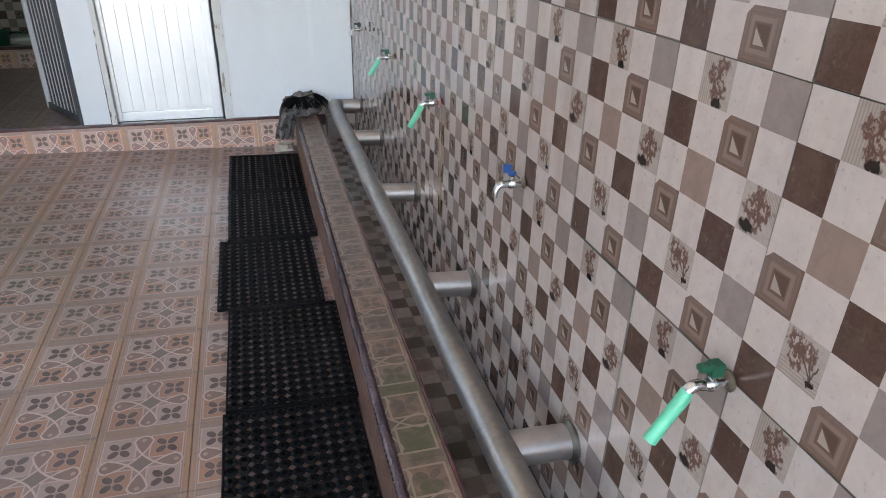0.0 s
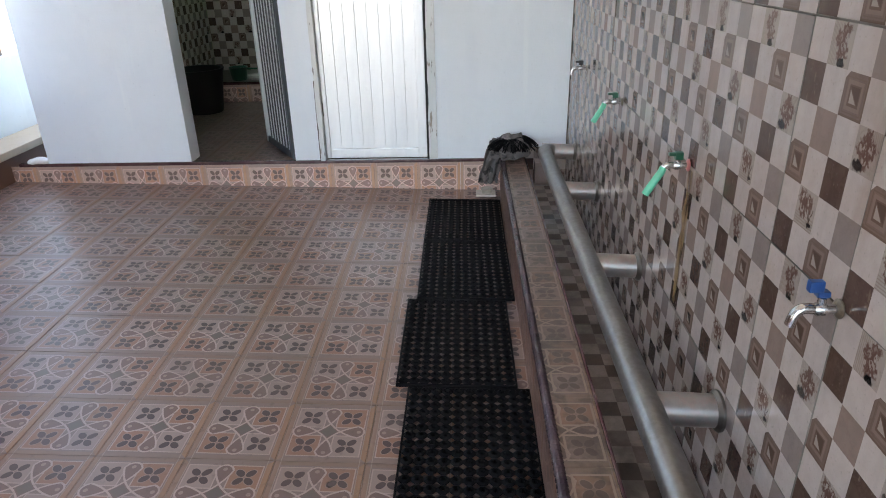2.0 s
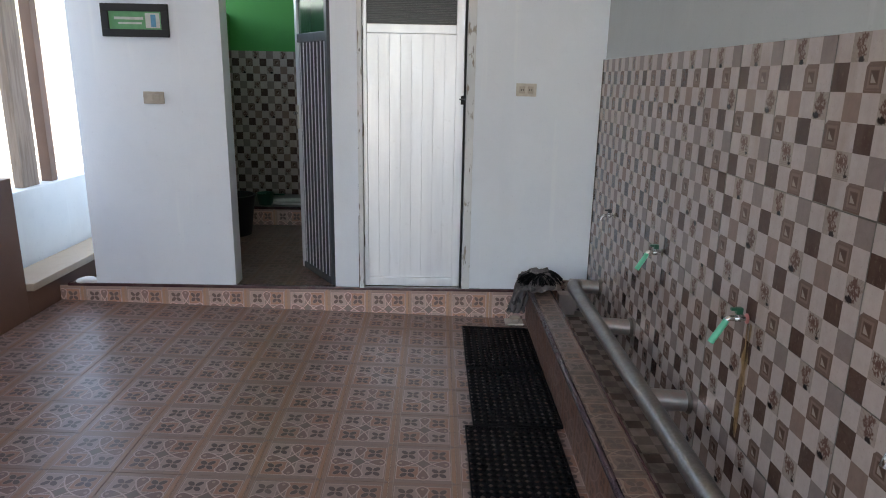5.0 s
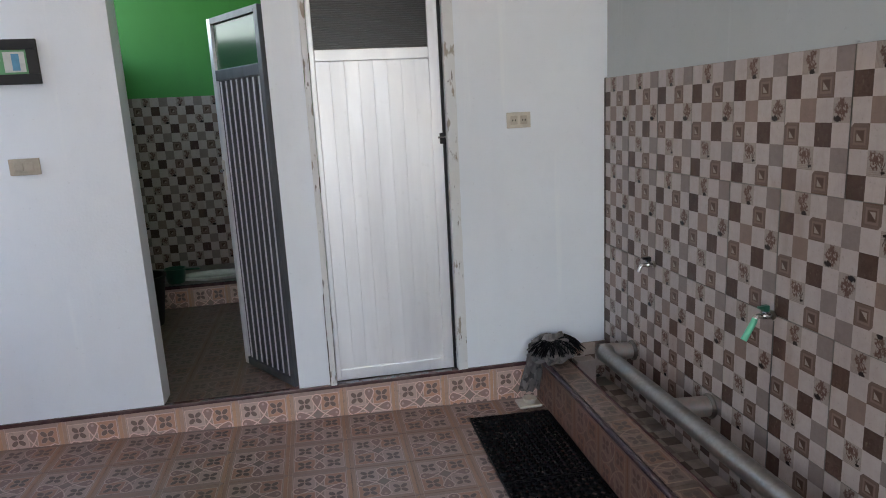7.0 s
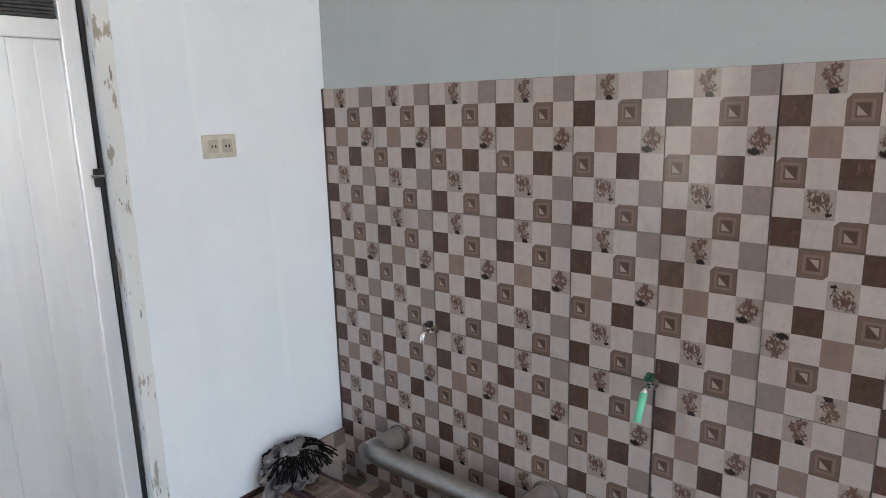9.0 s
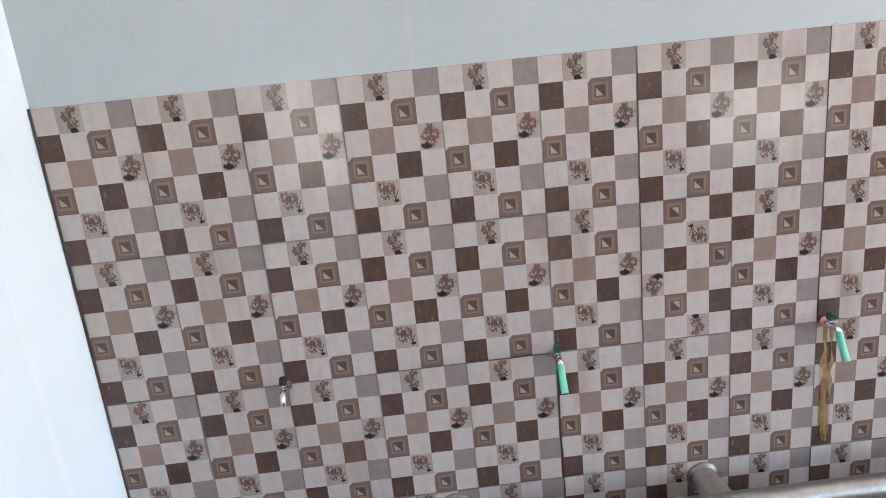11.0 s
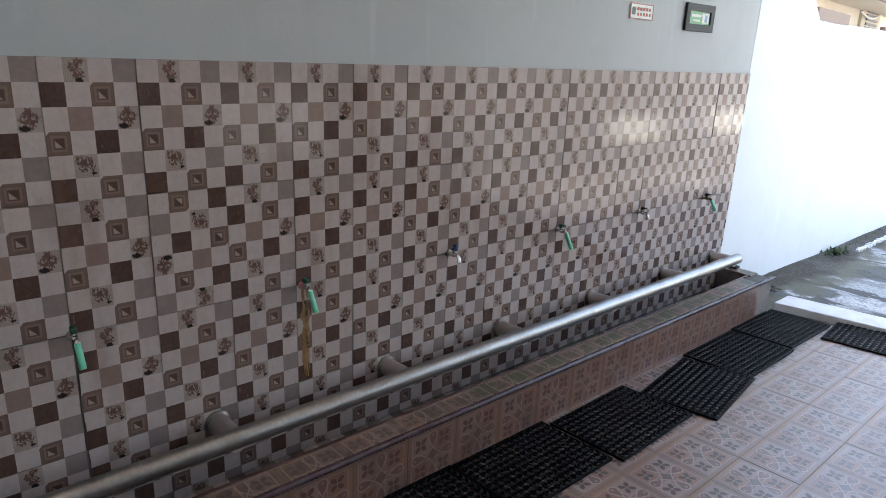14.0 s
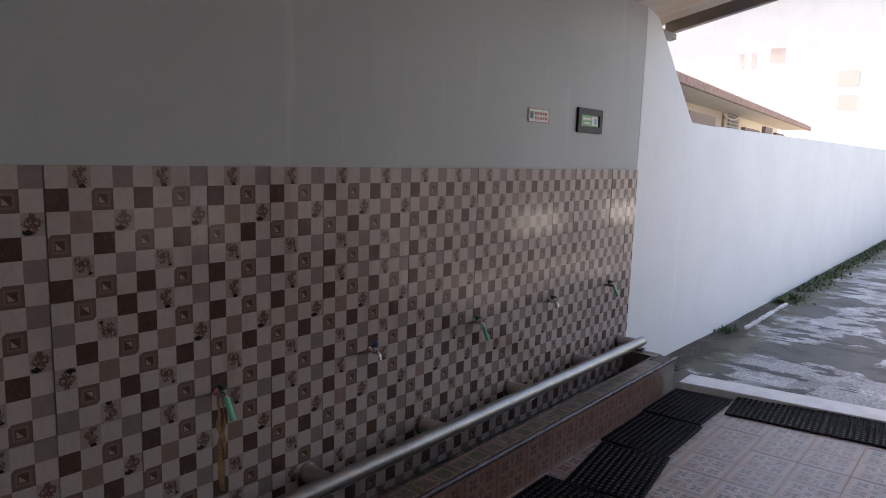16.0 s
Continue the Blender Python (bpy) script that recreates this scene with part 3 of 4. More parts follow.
# ---- closed door ----
def rib_panel(x0, x1, z0, z1, y, n, depth):
    """A sheet of upright boards with narrow grooves between them."""
    bm = bmesh.new()
    w = (x1 - x0) / n
    for i in range(n):
        box(bm, x0 + i * w + 0.0003, x0 + (i + 1) * w - 0.0003, y + (0.0, 0.0022, 0.0008, 0.003)[i % 4], y + depth, z0, z1, bevel=0.0012)
    box(bm, x0, x1, y + depth * 0.5, y + depth * 0.9, z0, z1)
    return bm


DZ = 1.985
door = thing("bathroom_door", "closed silvery aluminium door with ribbed panel and dark louvre", "door", (-1.09, 0.05, STEP))
D0 = door.location


def dpart(name, bm, mat, label="", parent=None, smooth=False):
    return part(name, under(bm, D0), mat, parent or door, label, smooth)


dpart("stile", boxes((-1.372, -1.348, 0.035, 0.07, 0.171, DZ), bevel=0.003), door_alu)
dpart("stile", boxes((-0.838, -0.790, 0.035, 0.07, 0.171, DZ), bevel=0.003), door_alu)
dpart("bottom_rail", boxes((-1.348, -0.838, 0.035, 0.07, 0.171, 0.225), bevel=0.003), door_alu)
dpart("middle_rail", boxes((-1.348, -0.838, 0.035, 0.07, 1.668, 1.718), bevel=0.003), door_alu)
dpart("top_rail", boxes((-1.348, -0.838, 0.035, 0.07, DZ - 0.03, DZ), bevel=0.003), door_alu)
dpart("panel", rib_panel(-1.348, -0.838, 0.225, 1.668, 0.046, 8, 0.010), door_alu, "ribbed silvery panel")
louvre = bmesh.new()
for i in range(26):
    z = 1.722 + i * 0.0092
    box(louvre, -1.348, -0.838, 0.048, 0.058, z, z + 0.0055)
dpart("louvre", louvre, vent_mat, "dark finely ribbed upper light")
dpart("louvre_back", boxes((-1.348, -0.838, 0.060, 0.064, 1.718, DZ - 0.03)), vent_mat)
latch = dpart("latch", boxes((-0.806, -0.782, 0.022, 0.036, 1.280, 1.330), bevel=0.003), black_plastic, "small dark door latch")
dpart("bolt", tube(bmesh.new(), [(-0.815, 0.026, 1.31), (-0.776, 0.026, 1.31)], 0.005), chrome, parent=None)
for z in (0.42, 1.09, 1.63):
    dpart("hinge", tube(bmesh.new(), [(-1.376, 0.03, z), (-1.376, 0.03, z + 0.075)], 0.007), old_metal)

frame1 = thing("door_frame", "white door frame with chipped paint and bare patches", "door frame", (-1.07, 0.03, STEP))
F0 = frame1.location


def worn_post(x0, x1, y0, y1, z0, z1):
    """A post with slightly battered edges."""
    bm = bmesh.new()
    bmesh.ops.create_cube(bm, size=1, matrix=Matrix.LocRotScale(((x0 + x1) / 2, (y0 + y1) / 2, (z0 + z1) / 2), None, (x1 - x0, y1 - y0, z1 - z0)))
    up = [e for e in bm.edges if abs(e.verts[0].co.z - e.verts[1].co.z) > 0.5]
    bmesh.ops.subdivide_edges(bm, edges=up, cuts=40)
    for v in bm.verts:
        k = noise.noise(Vector((v.co.x * 40, v.co.y * 40, v.co.z * 14)))
        v.co.x += 0.006 * k if (v.co.x < (x0 + x1) / 2) == (k > 0) else 0
        v.co.y += max(0.0, 0.008 * k)
    return bm


part("jamb", under(worn_post(-1.400, -1.373, -0.012, 0.09, STEP, 2.03), F0), frame_paint, frame1)
part("jamb", under(worn_post(-0.776, -0.728, -0.012, 0.09, STEP, 2.03), F0), frame_paint, frame1)
part("head", under(boxes((-1.378, -0.776, -0.010, 0.09, 1.99, 2.03), bevel=0.003), F0), frame_paint, frame1)
# Black strip fills the gap beside the leaf, standing in for its shade.
part("dark_gap", under(boxes((-0.789, -0.777, 0.030, 0.08, STEP, 1.99)), F0), black_plastic, frame1, "dark gap strip")

part("crack", under(worn_post(-1.4045, -1.3985, -0.0135, 0.02, STEP, 0.62), F0), damp, frame1, "dark open crack beside the jamb")

# ---- open door leaf ----
leaf_door = thing("open_bathroom_door", "grey ribbed aluminium door standing open inwards", "door", (-1.556, 0.025, STEP + 0.006))
leaf_door.rotation_euler = (0, 0, radians(122))


def lpart(name, bm, mat, label="", smooth=False):
    return part(name, bm, mat, leaf_door, label, smooth)


LW, LH = 0.505, 1.74
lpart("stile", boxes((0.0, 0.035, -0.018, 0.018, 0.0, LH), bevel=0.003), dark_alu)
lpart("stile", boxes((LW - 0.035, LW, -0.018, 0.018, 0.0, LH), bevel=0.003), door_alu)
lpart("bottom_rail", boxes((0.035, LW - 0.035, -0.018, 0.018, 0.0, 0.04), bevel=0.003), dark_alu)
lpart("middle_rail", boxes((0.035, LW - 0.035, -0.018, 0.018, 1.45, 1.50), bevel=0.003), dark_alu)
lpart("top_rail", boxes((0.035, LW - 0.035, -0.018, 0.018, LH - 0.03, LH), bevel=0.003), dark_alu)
bm = bmesh.new()
for i in range(8):
    x = 0.035 + i * 0.0544
    box(bm, x, x + 0.028, -0.012, 0.012, 0.04, 1.45, bevel=0.003)
    box(bm, x + 0.028, x + 0.0544, -0.004, 0.004, 0.04, 1.45)
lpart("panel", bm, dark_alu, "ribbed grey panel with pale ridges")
bm = bmesh.new()
for i in range(8):
    x = 0.035 + i * 0.0544 + 0.010
    box(bm, x, x + 0.010, -0.0145, 0.0145, 0.045, 1.445)
lpart("ridge", bm, door_alu, "pale metal ridges")
_gm = Mat("smoked_green_glass", (0.03, 0.10, 0.05), 0.15)
lpart("pane", boxes((0.035, LW - 0.035, -0.003, 0.003, 1.50, LH - 0.03)), _gm.m, "dark green upper pane")
lpart("door_handle", tube(bmesh.new(), arc((LW - 0.02, 0.02, 1.02), (LW - 0.02, 0.055, 1.02), (LW - 0.06, 0.055, 1.02)), 0.008), chrome, smooth=True)
lpart("lock", boxes((LW - 0.03, LW - 0.008, 0.018, 0.026, 0.92, 1.07), bevel=0.003), ivory)

# ---- rail and supports ----
RX, RZ, RR = -0.168, 0.312, 0.0355
rail = thing("steel_rail", "long brushed steel pipe rail in front of the taps", "rail", (RX, -2.8, RZ))
R0 = rail.location
bm = tube(bmesh.new(), [(RX, -5.30, RZ), (RX, -0.42, RZ)] + arc((RX, -0.40, RZ), (RX, -0.315, RZ), (RX + 0.07, -0.31, RZ - 0.02)) + [(RX + 0.12, -0.31, RZ - 0.025)], RR, 24)
part("pipe", under(bm, R0), steel, rail, smooth=True)
part("end_cap", under(lathe(bmesh.new(), (RX, -5.302, RZ), (0, -1, 0), [(0, 0.0355), (0.004, 0.0345), (0.006, 0.02)], 24), R0), chrome, rail, smooth=True)
for y in (-0.31, -0.93, -1.67, -2.42, -3.12, -3.86, -4.62, -5.26):
    s = part("support", under(tube(bmesh.new(), [(-0.002, y, 0.290), (RX - 0.004, y, 0.300)], 0.0385, 24), R0), stained_steel, rail, smooth=True)
    part("flange", under(lathe(bmesh.new(), (-0.001, y, 0.290), (-1, 0, 0), [(0, 0.048), (0.006, 0.048), (0.010, 0.044), (0.014, 0.040)], 24), R0), flange_metal, s, smooth=True)


# ---- taps ----
def tap(y, z, lever, hose, washer, lever_mat, hose_len=0.16, body_mat=None, swing=0.0):
    body_mat = body_mat or chrome
    t = thing("wall_tap", {"green": "chrome wall tap with green handle and green hose", "blue": "chrome wall tap with blue lever handle", "plain": "small chrome wall tap with a black handle"}[lever], "tap", (-0.004, y, z), "taps along the wall")
    b = lathe(bmesh.new(), (0, 0, 0), (-1, 0, 0), [(0, 0.008), (0.01, 0.009), (0.03, 0.009), (0.032, 0.013), (0.05, 0.013), (0.055, 0.010), (0.062, 0.010)], 14)
    part("body", b, body_mat, t, smooth=True)
    sp = tube(bmesh.new(), [(-0.058, 0, 0)] + arc((-0.066, 0, 0.001), (-0.095, 0, 0.004), (-0.100, 0, -0.024)) + [(-0.102, 0, -0.034)], 0.0105, 12)
    part("spout", sp, body_mat, t, smooth=True)
    part("washer", lathe(bmesh.new(), (0, 0, 0), (-1, 0, 0), [(0, 0.019), (0.003, 0.019), (0.006, 0.015), (0.009, 0.010)], 18), washer, t, smooth=True)
    h = lathe(bmesh.new(), (-0.042, 0, 0.012), (0, 0, 1), [(0, 0.009), (0.012, 0.009), (0.014, 0.006), (0.022, 0.006)], 12)
    part("stem", h, body_mat, t, smooth=True)
    hb = boxes((-0.078, -0.030, -0.008, 0.008, 0.030, 0.040), (-0.054, -0.026, -0.011, 0.011, 0.018, 0.042), bevel=0.003)
    if lever == "blue":
        hb = boxes((-0.014, 0.014, -0.009, 0.009, 0.0, 0.012), (-0.034, -0.002, -0.008, 0.008, 0.010, 0.032), bevel=0.003)
        bmesh.ops.translate(hb, verts=hb.verts, vec=(-0.045, 0, 0.026))
    part("lever", hb, lever_mat, t)
    if hose:
        e = Vector((-0.100 - hose_len * 0.50, swing, -0.024 - hose_len * 0.86))
        part("hose", tube(bmesh.new(), [(-0.094, 0, -0.006), (-0.100, 0, -0.024), Vector((-0.103, 0, -0.028)).lerp(e, 0.5), e], [0.0135, 0.0150, 0.0150, 0.0155], 14), hose_green, t, "pale green hose end", smooth=True)
    for o in t.children:
        o.scale = (0.66, 0.66, 0.66) if o.name.startswith("hose") else (0.68, 0.84, 0.84)
    return t


TZ = TOP - 2 * TH
tap(-0.50, TZ, "plain", False, old_metal, black_plastic)
tap(-1.25, TZ, "green", True, old_metal, dark_green, 0.100)
tap(-2.02, TZ, "green", True, pink_plastic, dark_green, 0.108)
tap(-2.755, TZ, "blue", False, old_metal, blue_plastic)
tap(-3.50, TZ, "green", True, old_metal, dark_green, 0.118)
tap(-4.245, TZ, "plain", False, old_metal, black_plastic)
tap(-5.00, TZ, "green", True, old_metal, black_plastic, 0.095, body_mat=old_metal)


# ---- rubber mats ----
def mat_mesh(nx, ny, pitch, high):
    """A rubber mat with a grid of round holes and a raised rim round each."""
    bm = bmesh.new()
    seg = 8
    r0, r1 = pitch * 0.21, pitch * 0.34
    for i in range(nx):
        for j in range(ny):
            cx, cy = (i - (nx - 1) / 2) * pitch, (j - (ny - 1) / 2) * pitch
            sq, rim, hole, deep = [], [], [], []
            for k in range(seg):
                a = 2 * math.pi * (k + 0.5) / seg
                c, s = math.cos(a), math.sin(a)
                f = 0.5 * pitch / max(abs(c), abs(s))
                sq.append(bm.verts.new((cx + c * f, cy + s * f, high * 0.62)))
                rim.append(bm.verts.new((cx + c * r1, cy + s * r1, high)))
                hole.append(bm.verts.new((cx + c * r0, cy + s * r0, high)))
                deep.append(bm.verts.new((cx + c * r0, cy + s * r0, 0.001)))
            for k in range(seg):
                n = (k + 1) % seg
                bm.faces.new((sq[k], sq[n], rim[n], rim[k]))
                bm.faces.new((rim[k], rim[n], hole[n], hole[k]))
                bm.faces.new((hole[k], hole[n], deep[n], deep[k]))
    lx, ly = nx * pitch / 2, ny * pitch / 2
    for x0, x1, y0, y1 in ((-lx - 0.006, -lx, -ly - 0.006, ly + 0.006), (lx, lx + 0.006, -ly - 0.006, ly + 0.006), (-lx, lx, -ly - 0.006, -ly), (-lx, lx, ly, ly + 0.006)):
        box(bm, x0, x1, y0, y1, 0.0, high * 0.8)
    return mesh_of("rubber_mat", bm, rubber)


mat_data = mat_mesh(11, 16, 0.0345, 0.014)


def floor_mat(x, y, turn=0.0, lift=0.0):
    ob = new("rubber_mat", mat_data)
    ob.location = (x, y, floor_z(x, y) + 0.001 + lift)
    ob.rotation_euler = (Matrix.Rotation(SLOPE, 3, "Y") @ Matrix.Rotation(FALL, 3, "X") @ Matrix.Rotation(radians(turn), 3, "Z")).to_euler()
    return tagged(ob, "black rubber drainage mat with round holes on the floor", "mat", "rubber mats")


for x, y, turn in ((-0.577, -0.475, 0), (-0.575, -1.045, 0.5), (-0.606, -1.622, 0.4), (-0.565, -2.195, -0.3), (-0.572, -2.768, 0.4), (-0.60, -3.37, 1.5), (-0.652, -3.985, 8.5), (-0.583, -4.59, 0.5), (-0.562, -5.215, -0.5)):
    floor_mat(x, y, turn).scale.y = 1.06 if y < -3.3 else 1.0
for x, y in ((-1.062, -5.478), (-1.625, -5.528), (-2.188, -5.578), (-2.750, -5.628)):
    floor_mat(x, y, 95).scale.x = 1.14



# ---- wall fittings ----
def socket(x, z):
    s = thing("wall_socket", "ivory double wall socket on the white wall", "socket", (x, -0.001, z))
    part("plate", boxes((-0.058, 0.058, -0.009, 0, -0.036, 0.036), bevel=0.004), ivory, s)
    for dx in (-0.024, 0.024):
        f = part("face", boxes((dx - 0.017, dx + 0.017, -0.012, -0.008, -0.020, 0.020), bevel=0.002), tan_plastic, s)
        part("hole", boxes((dx - 0.008, dx - 0.004, -0.0135, -0.0118, -0.004, 0.004), (dx + 0.004, dx + 0.008, -0.0135, -0.0118, -0.004, 0.004)), black_plastic, f)
    return s


socket(-0.434, 1.370)
sw = thing("wall_switch", "tan double light switch on the white wall", "switch", (-2.560, -0.001, 1.288))
part("plate", boxes((-0.059, 0.059, -0.009, 0, -0.034, 0.034), bevel=0.004), tan_plastic, sw)
for dx in (-0.02, 0.02):
    part("rocker", boxes((dx - 0.016, dx + 0.016, -0.013, -0.008, -0.018, 0.018), bevel=0.003), tan_plastic, sw)


def framed_notice(at, turn, w, h):
    """A black framed green notice with a white figure box."""
    p = thing("framed_notice", "black framed green and white notice on the wall", "picture", at, "framed notices")
    p.rotation_euler = (0, 0, radians(turn))
    f = 0.040
    part("frame", boxes((-w / 2, w / 2, -0.016, 0, h / 2 - f, h / 2), (-w / 2, w / 2, -0.016, 0, -h / 2, -h / 2 + f), (-w / 2, -w / 2 + f, -0.016, 0, -h / 2 + f, h / 2 - f), (w / 2 - f, w / 2, -0.016, 0, -h / 2 + f, h / 2 - f), bevel=0.002), black_plastic, p)
    iw, ih = w / 2 - f, h / 2 - f
    part("sheet", boxes((-iw, iw, -0.006, -0.001, -ih, ih)), paper_green, p, "green printed sheet")
    part("figure_box", boxes((iw - 0.088, iw - 0.010, -0.008, -0.006, -ih + 0.008, ih - 0.008)), paper_white, p)
    part("figure", boxes((iw - 0.058, iw - 0.030, -0.009, -0.008, -ih + 0.014, ih - 0.016), bevel=0.0), paper_blue, p)
    part("text_bar", boxes((-iw + 0.03, iw - 0.10, -0.008, -0.006, 0.004, 0.018)), paper_white, p)
    part("text_bar", boxes((-iw + 0.05, iw - 0.11, -0.008, -0.006, -0.020, -0.010)), paper_white, p)
    return p


framed_notice((-2.625, -0.001, 1.705), 0, 0.37, 0.175)
framed_notice((0.011, -4.640, 1.848), -90, 0.315, 0.150)
sign = thing("small_sign", "small white sign with red lettering on the wall", "sign", (0.011, -4.050, 1.843))
sign.rotation_euler = (0, 0, radians(-90))
part("plate", boxes((-0.105, 0.105, -0.005, 0, -0.038, 0.038), bevel=0.001), paper_white, sign)
part("border", boxes((-0.105, 0.105, -0.0065, -0.005, 0.034, 0.038), (-0.105, 0.105, -0.0065, -0.005, -0.038, -0.034), (-0.105, -0.101, -0.0065, -0.005, -0.034, 0.034), (0.101, 0.105, -0.0065, -0.005, -0.034, 0.034)), ink_red, sign)
for z, a in ((0.012, 0.0), (-0.014, 0.018)):
    for i in range(5):
        part("text_bar", boxes((-0.045 + i * 0.027 + a * 0.3, -0.045 + i * 0.027 + 0.019, -0.0065, -0.005, z - 0.008, z + 0.008)), ink_red, sign)
part("emblem", boxes((-0.09, -0.06, -0.0065, -0.005, -0.018, 0.02), bevel=0.0), ink_dark, sign)

# ---- cloth heap and wire on the trough's corner ----
bm = bmesh.new()
bmesh.ops.create_icosphere(bm, subdivisions=5, radius=1)
for v in bm.verts:
    p = v.co.copy()
    k = noise.fractal(p * 2.2, 1.0, 2.0, 5) * 0.30
    q = p * (1 + k)
    v.co = (q.x * 0.105, q.y * 0.085, max(q.z * 0.085, -0.035 - 0.02 * k))
rag = tagged(part("cloth", bm, cloth, smooth=True), "crumpled dark grey cloth and net on the trough's end", "cloth")
rag.location = (-0.325, -0.10, 0.248)
bm = bmesh.new()
bmesh.ops.create_grid(bm, x_segments=24, y_segments=34, size=1)
for v in bm.verts:
    u, w = v.co.x, (v.co.y + 1) / 2
    fold = 0.012 * math.sin(u * 9 + w * 3) + 0.02 * noise.noise(Vector((u * 2, w * 3, 0.5)))
    v.co = (-0.400 + 0.055 * u + 0.02 * noise.noise(Vector((u, w * 2, 3))) - 0.045 * w, -0.095 + fold - 0.01 * w + 0.03 * u * (1 - w), 0.26 - 0.20 * w + 0.02 * noise.noise(Vector((u * 3, w * 2, 7))))
bmesh.ops.solidify(bm, geom=bm.faces[:], thickness=0.006)
rag2 = tagged(part("hanging_rag", bm, cloth, smooth=True), "dirty grey rag hanging down the trough's front", "cloth")
bm = bmesh.new()
rs = random.Random(7)
for i in range(130):
    a = rs.uniform(0, 6.28)
    c = Vector((-0.315 + rs.uniform(-0.05, 0.06), -0.105 + rs.uniform(-0.05, 0.05), 0.298))
    pts = [c + Vector((math.cos(a) * t, math.sin(a) * t, 0.018 - 6.5 * t * t)) for t in (-0.09, -0.06, -0.03, 0, 0.03, 0.06, 0.09)]
    tube(bm, pts, 0.0028, 5)
net = tagged(part("black_net", bm, rubber, smooth=True), "tangle of black rubber net over the cloth", "net")
bm = bmesh.new()
ring = [(-0.452 + 0.030 * math.cos(a), -0.125 + 0.030 * math.sin(a), 0.030) for a in (i * math.pi / 10 for i in range(21))]
tube(bm, ring, 0.0045, 8)
wire = thing("pipe_ring", "grey plastic ring on a pale floor patch", "ring", (-0.452, -0.125, -0.006))
part("ring", under(bm, wire.location), tan_plastic, wire, smooth=True)
part("base", boxes((-0.06, 0.05, -0.045, 0.05, 0.002, 0.014), bevel=0.005), ivory, wire)
part("neck", lathe(bmesh.new(), (0, 0, 0.010), (0, 0, 1), [(0, 0.028), (0.026, 0.026)], 18), tan_plastic, wire, smooth=True)

# ---- bathroom things ----
plat = thing("squat_toilet_platform", "tiled platform with white squat toilet", "toilet", (-2.05, 2.0, STEP))
P0 = plat.location
part("platform", under(boxes((-2.82, -1.51, 1.72, 2.39, STEP, 0.318)), P0), trough_mat, plat)
part("platform_edge", under(boxes((-2.82, -1.51, 1.705, 1.73, 0.305, 0.326), bevel=0.003), P0), trim_mat, plat)
bm = bmesh.new()
n = 28
for rx, ry, z in ((0.27, 0.135, 0.320), (0.275, 0.14, 0.338), (0.25, 0.115, 0.342), (0.225, 0.09, 0.335), (0.19, 0.065, 0.325)):
    for i in range(n):
        a = 2 * math.pi * i / n
        bm.verts.new((-2.17 + rx * math.cos(a), 1.96 + ry * math.sin(a), z))
bm.verts.ensure_lookup_table()
for k in range(4):
    for i in range(n):
        j = (i + 1) % n
        bm.faces.new((bm.verts[k * n + i], bm.verts[k * n + j], bm.verts[k * n + n + j], bm.verts[k * n + n + i]))
bm.faces.new([bm.verts[4 * n + i] for i in range(n)])
part("toilet_pan", under(bm, P0), ceramic, plat, "white ceramic squat pan", smooth=True)
bucket = thing("water_bucket", "black plastic water bucket on the bathroom floor", "bucket", (-2.575, 1.36, STEP))
part("body", lathe(bmesh.new(), (0, 0, 0), (0, 0, 1), [(0, 0.135), (0.02, 0.14), (0.30, 0.175), (0.315, 0.185), (0.325, 0.185), (0.325, 0.168), (0.06, 0.13)], 28), black_plastic, bucket, smooth=True)
scoop = thing("water_scoop", "green plastic water scoop on the platform", "scoop", (-2.44, 1.86, 0.318))
part("bowl", lathe(bmesh.new(), (0, 0, 0), (0, 0, 1), [(0, 0.055), (0.008, 0.060), (0.10, 0.075), (0.106, 0.078), (0.106, 0.072), (0.012, 0.054)], 20), dark_green, scoop, smooth=True)
part("handle", boxes((0.07, 0.17, -0.010, 0.010, 0.085, 0.098), bevel=0.004), dark_green, scoop)

# ---- yard: weeds and neighbouring houses ----
rw = random.Random(11)
bm = bmesh.new()
spots = [(-0.09 + rw.gauss(0, 0.035), -7.6 + rw.gauss(0, 0.09), 0.06) for i in range(60)]
for i in range(2600):
    y = -9.45 - 14 * rw.random() ** 1.3
    if noise.noise(Vector((y * 1.6, 0, 0))) > -0.32:
        spots.append((-0.03 - abs(rw.gauss(0, 0.12)), y, rw.uniform(0.035, 0.085)))
spots += [(-0.02 - abs(rw.gauss(0, 0.03)), rw.uniform(-9.4, -6.3), 0.025) for i in range(70)]
for x, y, tall in spots:
    base = Vector((x, y, -0.06))
    for k in range(4):
        a, l = rw.uniform(0, 6.28), rw.uniform(0.3, 1.0) * tall
        d = Vector((math.cos(a), math.sin(a), rw.uniform(0.5, 1.6))).normalized() * l
        s = Vector((-math.sin(a), math.cos(a), 0)) * l * 0.2
        bm.faces.new([bm.verts.new(p) for p in (base, base + d * 0.5 + s, base + d, base + d * 0.5 - s)])
weeds = tagged(part("weeds", bm, leaf), "low green weeds along the foot of the yard wall", "weeds", kind="stuff")
# broken mortar ridge by the wall, and rubble behind the trough
bm = bmesh.new()
for i in range(34):
    y = -7.85 - i * 0.048
    if i % 9 == 7:
        continue
    x, w, h = -0.185 + 0.012 * noise.noise(Vector((y * 3, 1, 0))), rw.uniform(0.012, 0.026), rw.uniform(0.008, 0.022)
    box(bm, x - w, x + w, y - 0.026, y + 0.022, -0.09, -0.055 + h)
for v in bm.verts:
    v.co += noise.noise_vector(v.co * 25) * 0.006
tagged(part("mortar_ridge", bm, kerb_mat), "broken pale mortar ridge on the concrete by the wall", "mortar", kind="structure")
bm = bmesh.new()
